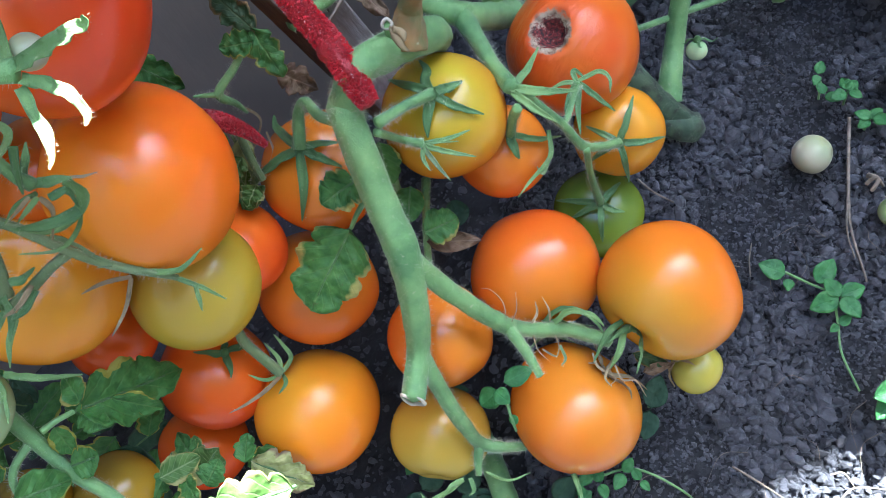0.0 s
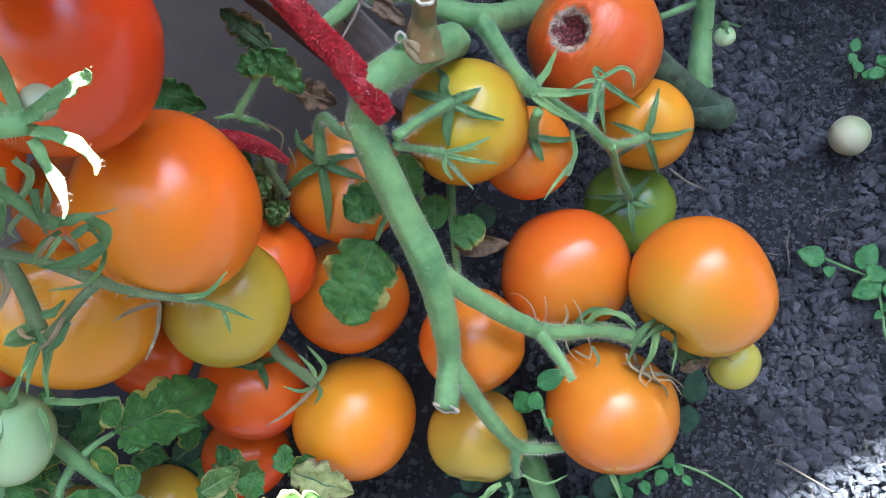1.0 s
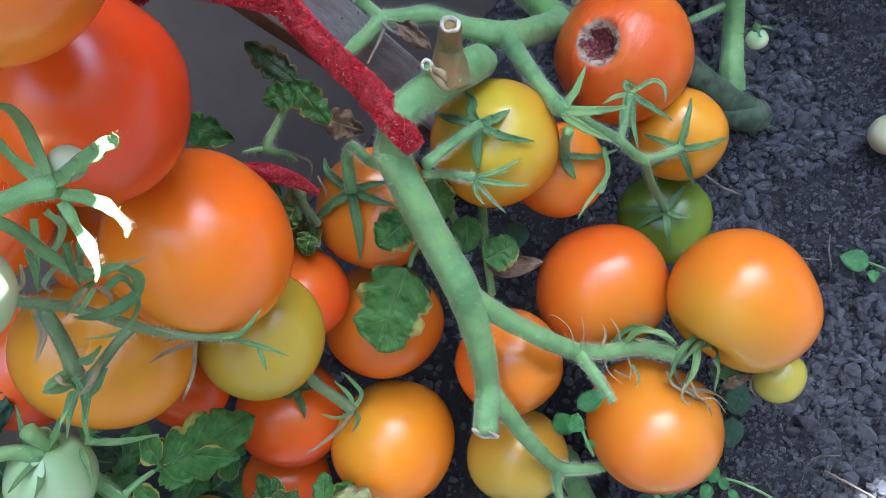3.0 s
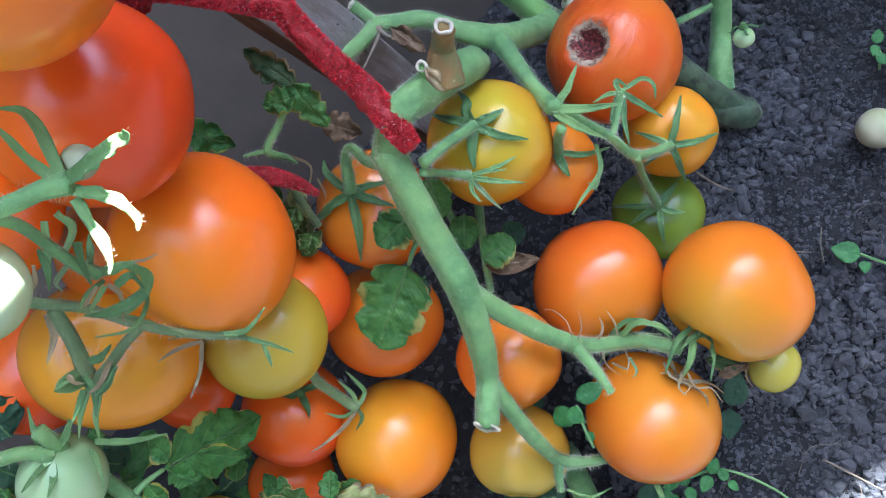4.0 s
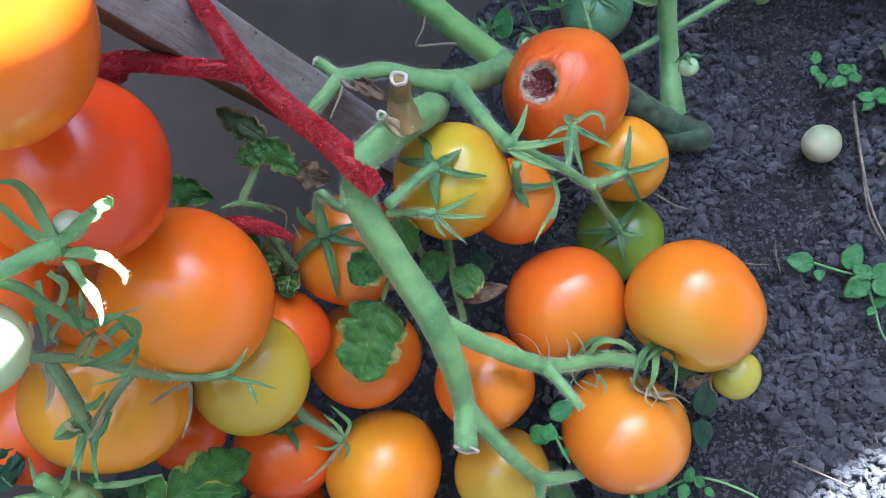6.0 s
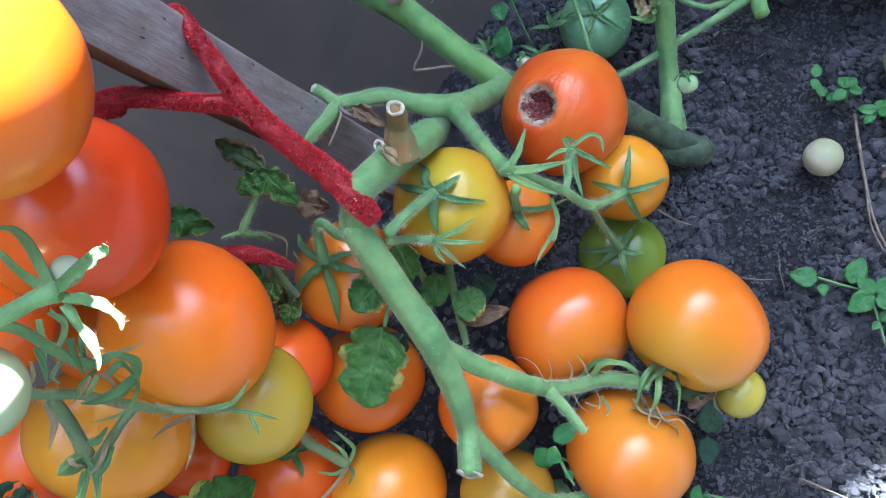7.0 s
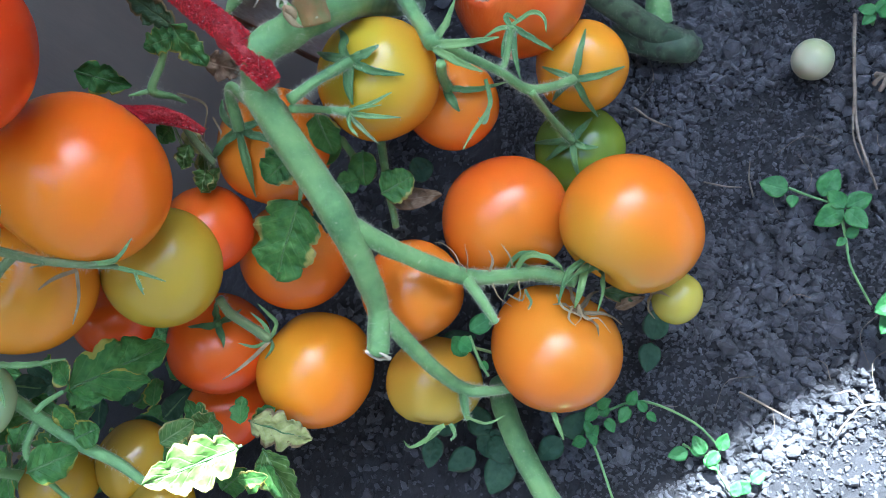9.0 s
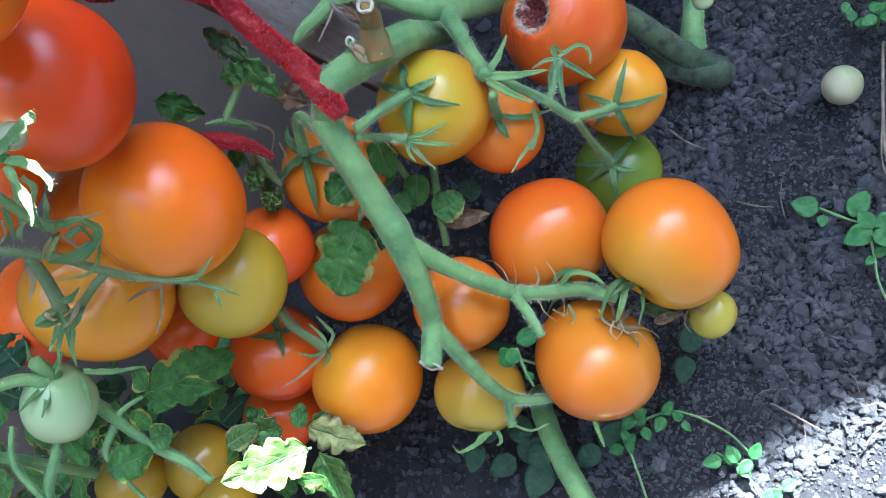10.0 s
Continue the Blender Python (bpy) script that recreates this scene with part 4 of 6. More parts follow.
calyx("tomato_calyx", "large hairy green calyx with curled sepals", [(-0.0130, 0.2013, 0.3379)][0], [
    ([(-0.0129, 0.2016, 0.3380), (-0.0036, 0.2023, 0.3410), (0.0039, 0.2024, 0.3438), (0.0076, 0.2022, 0.3452), (0.0078, 0.2026, 0.3468)], 0.0021, LIGHT), ([(-0.0127, 0.1997, 0.3364), (-0.0059, 0.1970, 0.3362), (-0.0001, 0.1931, 0.3361), (0.0017, 0.1900, 0.3342), (0.0010, 0.1878, 0.3333)], 0.0017, LIGHT), ([(-0.0137, 0.1987, 0.3352), (-0.0108, 0.1928, 0.3331), (-0.0081, 0.1875, 0.3321), (-0.0075, 0.1837, 0.3308), (-0.0084, 0.1814, 0.3303)], 0.0017, LIGHT), ([(-0.0144, 0.2031, 0.3389), (-0.0169, 0.2101, 0.3403), (-0.0196, 0.2158, 0.3412), (-0.0234, 0.2202, 0.3421), (-0.0305, 0.2231, 0.3418)], 0.0017, LIGHT), ([(-0.0157, 0.2022, 0.3395), (-0.0213, 0.2076, 0.3394), (-0.0267, 0.2136, 0.3399), (-0.0322, 0.2202, 0.3411)], 0.0016, LIGHT),
], [(-0.0136, 0.2016, 0.3371), (-0.0192, 0.2008, 0.3387), (-0.0255, 0.1988, 0.3402), (-0.0313, 0.1974, 0.3421), (-0.0445, 0.1957, 0.3476)], 0.0022, 5, bud=[(-0.0133, 0.2074, 0.3350)][0])
calyx("tomato_calyx", "hairy green calyx with long drying sepals", [(-0.0422, 0.2017, 0.2947)][0], [
    ([(-0.0423, 0.2013, 0.2946), (-0.0379, 0.2031, 0.2919), (-0.0347, 0.2044, 0.2900)], 0.0017, LIGHT), ([(-0.0347, 0.2044, 0.2900), (-0.0321, 0.2050, 0.2884), (-0.0293, 0.2064, 0.2871)], 0.0005, DRY), ([(-0.0443, 0.2014, 0.2949), (-0.0426, 0.2060, 0.2975), (-0.0417, 0.2110, 0.2996)], 0.0016, LIGHT), ([(-0.0388, 0.2058, 0.2872), (-0.0363, 0.2031, 0.2824), (-0.0402, 0.1978, 0.2800), (-0.0472, 0.1948, 0.2815), (-0.0544, 0.1946, 0.2860)], 0.0020, LIGHT), ([(-0.0378, 0.2020, 0.2816), (-0.0404, 0.1969, 0.2771), (-0.0469, 0.1915, 0.2757), (-0.0561, 0.1900, 0.2798)], 0.0009, LIGHT), ([(-0.0425, 0.1995, 0.2910), (-0.0417, 0.1973, 0.2864), (-0.0446, 0.1915, 0.2819)], 0.0010, DRY), ([(-0.0429, 0.2003, 0.2917), (-0.0483, 0.1974, 0.2920), (-0.0522, 0.1936, 0.2907)], 0.0010, LIGHT), ([(-0.0537, 0.2209, 0.2989), (-0.0491, 0.2157, 0.2973), (-0.0508, 0.2093, 0.2979), (-0.0539, 0.2072, 0.2996)], 0.0014, LIGHT), ([(-0.0603, 0.2212, 0.2962), (-0.0633, 0.2131, 0.2909), (-0.0668, 0.2046, 0.2864)], 0.0014, LIGHT),
], [(-0.0423, 0.2013, 0.2946), (-0.0440, 0.2019, 0.2993), (-0.0460, 0.2051, 0.3073), (-0.0473, 0.2082, 0.3182), (-0.0520, 0.2080, 0.3296)], 0.0016, 6)
calyx("tomato_calyx", "dark drying calyx on a ribbed tomato", [(-0.0766, 0.1863, 0.2586)][0], [
    ([(-0.0772, 0.1863, 0.2591), (-0.0794, 0.1834, 0.2627), (-0.0829, 0.1824, 0.2656)], 0.0020, LIGHT), ([(-0.0767, 0.1837, 0.2578), (-0.0806, 0.1774, 0.2562), (-0.0862, 0.1707, 0.2508)], 0.0014, LIGHT), ([(-0.0748, 0.1818, 0.2554), (-0.0791, 0.1760, 0.2517), (-0.0830, 0.1702, 0.2453)], 0.0012, LIGHT), ([(-0.0776, 0.2031, 0.2753), (-0.0787, 0.1980, 0.2710), (-0.0843, 0.1909, 0.2674)], 0.0016, DRY), ([(-0.0762, 0.1845, 0.2576), (-0.0778, 0.1859, 0.2622), (-0.0808, 0.1863, 0.2637)], 0.0020, SEPAL),
], None, 0.002, 7)
calyx("tomato_calyx", "pointed sepals between two ripening tomatoes", [(-0.0442, 0.1980, 0.2388)][0], [
    ([(-0.0442, 0.1980, 0.2388), (-0.0334, 0.1978, 0.2369), (-0.0259, 0.2038, 0.2374)], 0.0012, LIGHT), ([(-0.0389, 0.1975, 0.2352), (-0.0304, 0.1946, 0.2279), (-0.0250, 0.1918, 0.2215)], 0.0010, LIGHT), ([(-0.0487, 0.1970, 0.2388), (-0.0575, 0.1956, 0.2405), (-0.0646, 0.1928, 0.2408)], 0.0009, DRY), ([(-0.0488, 0.1967, 0.2387), (-0.0542, 0.1892, 0.2321), (-0.0611, 0.1821, 0.2281)], 0.0010, DRY), ([(-0.0320, 0.1948, 0.2288), (-0.0310, 0.1907, 0.2280), (-0.0311, 0.1873, 0.2257)], 0.0010, LIGHT),
], None, 0.002, 8)
calyx("tomato_calyx", "green calyx of the pale unripe tomato", [(-0.1163, 0.1726, 0.2303)][0], [
    ([(-0.1169, 0.1725, 0.2322), (-0.1162, 0.1796, 0.2379), (-0.1162, 0.1876, 0.2420)], 0.0018, SEPAL), ([(-0.1142, 0.1732, 0.2299), (-0.1079, 0.1797, 0.2317), (-0.1030, 0.1902, 0.2335)], 0.0018, SEPAL), ([(-0.1064, 0.1741, 0.2219), (-0.1037, 0.1671, 0.2205), (-0.1028, 0.1601, 0.2194)], 0.0014, LIGHT), ([(-0.1144, 0.1711, 0.2309), (-0.1168, 0.1653, 0.2359), (-0.1190, 0.1598, 0.2395)], 0.0016, SEPAL), ([(-0.1047, 0.1762, 0.2224), (-0.0953, 0.1755, 0.2158), (-0.0849, 0.1771, 0.2083)], 0.0016, LIGHT), ([(-0.1141, 0.1711, 0.2307), (-0.1131, 0.1630, 0.2319), (-0.1136, 0.1573, 0.2337)], 0.0016, SEPAL),
], [(-0.1153, 0.1717, 0.2305), (-0.1206, 0.1733, 0.2375), (-0.1283, 0.1709, 0.2444), (-0.1390, 0.1699, 0.2527)], 0.0026, 9)


calyx("tomato_calyx", "drying green and white sepals on the branch", [(0.0719, 0.2030, 0.1136)][0], [
    ([(0.0717, 0.2026, 0.1135), (0.0794, 0.2048, 0.1197), (0.0883, 0.2014, 0.1202), (0.0922, 0.1973, 0.1169)], 0.0016, LIGHT), ([(0.0702, 0.2034, 0.1139), (0.0703, 0.2077, 0.1172), (0.0684, 0.2124, 0.1208)], 0.0005, DRY), ([(0.0564, 0.1985, 0.1352), (0.0594, 0.2020, 0.1399), (0.0601, 0.2077, 0.1436)], 0.00025, DRY), ([(0.0544, 0.1998, 0.1358), (0.0541, 0.2058, 0.1397), (0.0502, 0.2107, 0.1419), (0.0460, 0.2125, 0.1411)], 0.00025, DRY), ([(0.0717, 0.1966, 0.1140), (0.0727, 0.1907, 0.1166), (0.0711, 0.1863, 0.1157)], 0.0003, DRY), ([(0.0631, 0.1953, 0.1230), (0.0644, 0.1892, 0.1213), (0.0684, 0.1848, 0.1177)], 0.0003, DRY), ([(0.0943, 0.1828, 0.1072), (0.0962, 0.1761, 0.1079), (0.1017, 0.1749, 0.1075), (0.1050, 0.1687, 0.1043)], 0.0005, DRY), ([(0.0918, 0.1826, 0.1073), (0.0895, 0.1775, 0.1084), (0.0919, 0.1734, 0.1075)], 0.0006, DRY), ([(0.0634, 0.1995, 0.1261), (0.0664, 0.2031, 0.1288), (0.0663, 0.2068, 0.1320)], 0.0007, DRY),
], None, 0.002, 12)
calyx("tomato_calyx", "pale curled sepals under the low tomato", [(0.0254, 0.1437, 0.1017)][0], [
    ([(0.0248, 0.1430, 0.1018), (0.0184, 0.1385, 0.1037), (0.0106, 0.1355, 0.1065), (0.0079, 0.1384, 0.1081)], 0.0012, LIGHT), ([(0.0252, 0.1430, 0.1016), (0.0207, 0.1407, 0.1052), (0.0164, 0.1362, 0.1042)], 0.0013, LIGHT), ([(0.0278, 0.1435, 0.1007), (0.0290, 0.1387, 0.0996), (0.0267, 0.1364, 0.1002)], 0.0012, SEPAL), ([(0.0697, 0.1435, 0.0824), (0.0715, 0.1378, 0.0843), (0.0722, 0.1310, 0.0813)], 0.0015, LIGHT), ([(0.0344, 0.1458, 0.0986), (0.0438, 0.1413, 0.0990), (0.0529, 0.1438, 0.0965)], 0.0008, LIGHT),
], None, 0.002, 13)
calyx("young_shoot", "thin bright green shoot with curled leaves behind the stake", [(-0.0189, 0.3367, 0.2883)][0], [
    ([(-0.0279, 0.3451, 0.3048), (-0.0276, 0.3474, 0.3108), (-0.0255, 0.3504, 0.3144), (-0.0226, 0.3520, 0.3139)], 0.0020, SEPAL), ([(-0.0278, 0.3428, 0.3021), (-0.0278, 0.3459, 0.3092), (-0.0280, 0.3495, 0.3137)], 0.0022, SEPAL), ([(-0.0224, 0.3584, 0.3162), (-0.0287, 0.3562, 0.3232), (-0.0341, 0.3549, 0.3268), (-0.0394, 0.3518, 0.3241)], 0.0014, SEPAL), ([(-0.0280, 0.3563, 0.3226), (-0.0294, 0.3581, 0.3264), (-0.0338, 0.3582, 0.3310)], 0.0010, SEPAL),
], [(-0.0165, 0.3230, 0.2710), (-0.0185, 0.3359, 0.2872), (-0.0199, 0.3447, 0.2976), (-0.0223, 0.3542, 0.3108), (-0.0210, 0.3619, 0.3177), (-0.0201, 0.3653, 0.3214)], 0.0014, 14)
calyx("tomato_calyx", "long thin pale sepals on the round low tomato", [(-0.0465, 0.1915, 0.1273)][0], [
    ([(-0.0459, 0.1922, 0.1272), (-0.0412, 0.1974, 0.1287), (-0.0431, 0.2022, 0.1331), (-0.0463, 0.2066, 0.1359)], 0.0012, LIGHT), ([(-0.0463, 0.1922, 0.1274), (-0.0463, 0.1976, 0.1310), (-0.0511, 0.2037, 0.1349)], 0.0012, LIGHT), ([(-0.0466, 0.1910, 0.1272), (-0.0519, 0.1884, 0.1313), (-0.0577, 0.1903, 0.1356)], 0.0011, LIGHT), ([(-0.0467, 0.1905, 0.1271), (-0.0504, 0.1832, 0.1339), (-0.0562, 0.1777, 0.1377), (-0.0634, 0.1737, 0.1405)], 0.0011, DRY), ([(-0.0456, 0.1914, 0.1269), (-0.0426, 0.1858, 0.1309), (-0.0441, 0.1806, 0.1349)], 0.0012, SEPAL),
], None, 0.002, 15)
calyx("tomato_calyx", "tangled green and drying sepals beside the truss", (-0.0413, 0.1973, 0.2963), [
    ([(-0.0505, 0.2064, 0.3071), (-0.0504, 0.2014, 0.3040), (-0.0526, 0.1971, 0.3008)], 0.0013, SEPAL), ([(-0.0385, 0.2052, 0.3069), (-0.0399, 0.2005, 0.3026), (-0.0423, 0.1973, 0.2972)], 0.0018, SEPAL), ([(-0.0414, 0.1969, 0.2961), (-0.0448, 0.1945, 0.2951), (-0.0484, 0.1930, 0.2933)], 0.0007, DRY), ([(-0.0393, 0.1967, 0.2956), (-0.0427, 0.1942, 0.2945), (-0.0467, 0.1921, 0.2927)], 0.0009, LIGHT), ([(-0.0378, 0.1973, 0.2933), (-0.0352, 0.2005, 0.2900), (-0.0348, 0.1978, 0.2855)], 0.0014, SEPAL), ([(-0.0338, 0.1962, 0.2867), (-0.0388, 0.1938, 0.2868), (-0.0446, 0.1926, 0.2883), (-0.0494, 0.1923, 0.2896)], 0.0020, SEPAL), ([(-0.0454, 0.2019, 0.3025), (-0.0496, 0.1985, 0.3017), (-0.0496, 0.1967, 0.2992)], 0.0009, TRUSS), ([(-0.0469, 0.1952, 0.2669), (-0.0449, 0.1942, 0.2622), (-0.0429, 0.1931, 0.2577), (-0.0452, 0.1913, 0.2613)], 0.0007, TRUSS), ([(-0.0505, 0.1962, 0.2756), (-0.0477, 0.1959, 0.2705), (-0.0444, 0.1942, 0.2645)], 0.0009, TRUSS), ([(-0.0577, 0.2054, 0.3014), (-0.0597, 0.2020, 0.2984), (-0.0630, 0.1998, 0.2975)], 0.0010, DRY),
], None, 0.002, 16)
calyx("tomato_calyx", "curled dark calyx on the ribbed tomato", (-0.0644, 0.1827, 0.2737), [
    ([(-0.0768, 0.1874, 0.2628), (-0.0788, 0.1843, 0.2664), (-0.0807, 0.1821, 0.2673)], 0.0018, LIGHT), ([(-0.0739, 0.1862, 0.2626), (-0.0721, 0.1812, 0.2606), (-0.0735, 0.1739, 0.2580)], 0.0016, SEPAL), ([(-0.0668, 0.1894, 0.2603), (-0.0699, 0.1832, 0.2607), (-0.0739, 0.1800, 0.2617)], 0.0011, DRY), ([(-0.0660, 0.1880, 0.2592), (-0.0677, 0.1826, 0.2599), (-0.0717, 0.1790, 0.2609)], 0.0020, SEPAL), ([(-0.0742, 0.1817, 0.2625), (-0.0760, 0.1768, 0.2625), (-0.0793, 0.1728, 0.2614)], 0.0014, SEPAL), ([(-0.0713, 0.1895, 0.2643), (-0.0672, 0.1902, 0.2638), (-0.0640, 0.1934, 0.2637)], 0.0016, SEPAL), ([(-0.0776, 0.1863, 0.2660), (-0.0759, 0.1840, 0.2649), (-0.0744, 0.1833, 0.2633)], 0.0011, DRY),
], None, 0.002, 17)
calyx("tomato_calyx", "arching green calyx of the broad orange tomato", (0.094, 0.194, 0.104), [
    ([(0.1000, 0.2008, 0.1093), (0.0931, 0.1952, 0.1122), (0.0856, 0.1852, 0.1061)], 0.0017, SEPAL), ([(0.1000, 0.1975, 0.1084), (0.0968, 0.1877, 0.1103), (0.0920, 0.1820, 0.1051)], 0.0019, LIGHT), ([(0.0857, 0.1890, 0.1070), (0.0874, 0.1829, 0.1055), (0.0938, 0.1782, 0.1043), (0.0910, 0.1750, 0.1038)], 0.0006, DRY), ([(0.0670, 0.2036, 0.1122), (0.0740, 0.2069, 0.1166), (0.0817, 0.2057, 0.1177), (0.0892, 0.2003, 0.1137), (0.0918, 0.1954, 0.1082)], 0.0013, SEPAL), ([(0.0727, 0.1936, 0.1090), (0.0742, 0.1880, 0.1076), (0.0720, 0.1851, 0.1071)], 0.0008, TRUSS), ([(0.0651, 0.1927, 0.1096), (0.0704, 0.1893, 0.1082), (0.0727, 0.1936, 0.1090)], 0.0005, DRY),
], None, 0.002, 18)
calyx("tomato_calyx", "green star-shaped calyx on the yellow tomato", (0.0433, 0.2697, 0.1996), [
    ([(0.0431, 0.2702, 0.1989), (0.0414, 0.2758, 0.1995), (0.0418, 0.2808, 0.1991), (0.0387, 0.2875, 0.1967)], 0.0024, SEPAL), ([(0.0431, 0.2702, 0.1989), (0.0491, 0.2716, 0.1982), (0.0546, 0.2747, 0.1963)], 0.0024, SEPAL), ([(0.0431, 0.2702, 0.1989), (0.0512, 0.2650, 0.1953), (0.0604, 0.2641, 0.1879)], 0.002, SEPAL), ([(0.0431, 0.2702, 0.1989), (0.0401, 0.2626, 0.1958), (0.0389, 0.2566, 0.1908)], 0.0024, SEPAL), ([(0.0431, 0.2702, 0.1989), (0.0346, 0.2754, 0.1985), (0.0248, 0.2851, 0.1910)], 0.0022, SEPAL),
], None, 0.002, 40)
calyx("tomato_calyx", "pale pointed sepals of a dropped flower", (0.0370, 0.2538, 0.1917), [
    ([(0.0370, 0.2538, 0.1917), (0.0460, 0.2553, 0.1897), (0.0546, 0.2582, 0.1884)], 0.0012, LIGHT), ([(0.0369, 0.2532, 0.1914), (0.0457, 0.2508, 0.1878), (0.0554, 0.2489, 0.1841)], 0.0013, LIGHT), ([(0.0369, 0.2532, 0.1914), (0.0404, 0.2471, 0.1877), (0.0450, 0.2408, 0.1835)], 0.0012, TRUSS), ([(0.0369, 0.2532, 0.1914), (0.0364, 0.2485, 0.1895), (0.0382, 0.2445, 0.1872)], 0.0011, LIGHT), ([(0.0354, 0.2541, 0.1922), (0.0415, 0.2544, 0.1906), (0.0499, 0.2543, 0.1881)], 0.0009, LIGHT),
], None, 0.002, 72)
calyx("tomato_calyx", "drooping green calyx on a deep orange tomato", (-0.0097, 0.2584, 0.1967), [
    ([(-0.0100, 0.2589, 0.1959), (-0.0159, 0.2653, 0.1955), (-0.0223, 0.2737, 0.1905), (-0.0243, 0.2810, 0.1879)], 0.0022, SEPAL), ([(-0.0100, 0.2589, 0.1959), (-0.0183, 0.2564, 0.1945), (-0.0273, 0.2552, 0.1893), (-0.0375, 0.2549, 0.1795)], 0.0022, SEPAL), ([(-0.0100, 0.2589, 0.1959), (-0.0099, 0.2505, 0.1934), (-0.0116, 0.2431, 0.1880), (-0.0166, 0.2375, 0.1771)], 0.0024, SEPAL), ([(-0.0100, 0.2589, 0.1959), (-0.0029, 0.2546, 0.1937), (0.0042, 0.2518, 0.1886)], 0.0022, SEPAL), ([(-0.0100, 0.2589, 0.1959), (-0.0030, 0.2600, 0.1948), (0.0042, 0.2611, 0.1912)], 0.0018, SEPAL),
], None, 0.002, 74)
calyx("tomato_calyx", "star-shaped calyx on the small amber tomato", (0.1106, 0.2832, 0.1127), [
    ([(0.1106, 0.2834, 0.1122), (0.1156, 0.2921, 0.1169), (0.1204, 0.3044, 0.1160)], 0.002, SEPAL), ([(0.1106, 0.2834, 0.1122), (0.1207, 0.2832, 0.1096), (0.1322, 0.2889, 0.1004)], 0.002, SEPAL), ([(0.1106, 0.2834, 0.1122), (0.1122, 0.2775, 0.1040), (0.1135, 0.2760, 0.0849)], 0.0019, SEPAL), ([(0.1106, 0.2834, 0.1122), (0.1039, 0.2884, 0.1141), (0.0971, 0.2947, 0.1124)], 0.0018, SEPAL), ([(0.1106, 0.2834, 0.1122), (0.1034, 0.2825, 0.1090), (0.0963, 0.2825, 0.0998)], 0.002, SEPAL),
], None, 0.002, 76)
calyx("tomato_calyx", "pale green sepals spreading at the truss knuckle", (0.0713, 0.2775, 0.1820), [
    ([(0.0712, 0.2775, 0.1820), (0.0777, 0.2833, 0.1827), (0.0835, 0.2915, 0.1847)], 0.0019, LIGHT), ([(0.0707, 0.2771, 0.1820), (0.0827, 0.2757, 0.1779), (0.0958, 0.2758, 0.1741)], 0.0022, LIGHT), ([(0.0712, 0.2758, 0.1813), (0.0786, 0.2697, 0.1764), (0.0865, 0.2647, 0.1718)], 0.002, LIGHT),
], None, 0.002, 79)
calyx("tomato_calyx", "curled green calyx below the rotted tomato", (0.0960, 0.2918, 0.1535), [
    ([(0.0961, 0.2920, 0.1536), (0.0950, 0.2956, 0.1555), (0.0963, 0.2970, 0.1557), (0.0998, 0.2935, 0.1532)], 0.0014, SEPAL), ([(0.0965, 0.2929, 0.1538), (0.1058, 0.2965, 0.1527), (0.1096, 0.2934, 0.1502), (0.1090, 0.2882, 0.1481)], 0.0012, LIGHT), ([(0.0968, 0.2921, 0.1534), (0.1032, 0.2866, 0.1491), (0.1100, 0.2810, 0.1445)], 0.0016, SEPAL), ([(0.0948, 0.2915, 0.1537), (0.0910, 0.2848, 0.1519), (0.0891, 0.2776, 0.1491)], 0.0013, SEPAL), ([(0.0967, 0.2901, 0.1525), (0.0946, 0.2813, 0.1492), (0.0944, 0.2724, 0.1453)], 0.0015, SEPAL), ([(0.0950, 0.2924, 0.1541), (0.0903, 0.2922, 0.1554), (0.0845, 0.2901, 0.1561)], 0.0012, LIGHT),
], None, 0.002, 45)
calyx("tomato_calyx", "pale drooping calyx of the small orange tomato", (0.0665, 0.2715, 0.1571), [
    ([(0.0670, 0.2711, 0.1575), (0.0762, 0.2703, 0.1516), (0.0860, 0.2786, 0.1357)], 0.0016, LIGHT), ([(0.0661, 0.2712, 0.1578), (0.0670, 0.2659, 0.1557), (0.0685, 0.2620, 0.1525)], 0.0024, SEPAL), ([(0.0819, 0.2727, 0.1531), (0.0808, 0.2625, 0.1488), (0.0722, 0.2543, 0.1477), (0.0657, 0.2476, 0.1466)], 0.0012, LIGHT), ([(0.0805, 0.2621, 0.1488), (0.0770, 0.2563, 0.1472), (0.0749, 0.2589, 0.1489)], 0.001, TRUSS),
], None, 0.002, 49)
calyx("tomato_calyx", "dark green calyx on the green tomato", (0.0985, 0.2694, 0.0815), [
    ([(0.0985, 0.2697, 0.0807), (0.1040, 0.2744, 0.0803), (0.1096, 0.2804, 0.0771)], 0.0022, SEPAL), ([(0.0985, 0.2697, 0.0807), (0.1034, 0.2659, 0.0787), (0.1096, 0.2651, 0.0754)], 0.002, SEPAL), ([(0.0983, 0.2692, 0.0806), (0.0975, 0.2609, 0.0769), (0.0969, 0.2538, 0.0691)], 0.002, SEPAL), ([(0.0983, 0.2692, 0.0806), (0.0909, 0.2672, 0.0793), (0.0831, 0.2659, 0.0749)], 0.002, SEPAL), ([(0.0985, 0.2697, 0.0807), (0.0883, 0.2726, 0.0796), (0.0773, 0.2790, 0.0707)], 0.002, SEPAL),
], None, 0.002, 86)
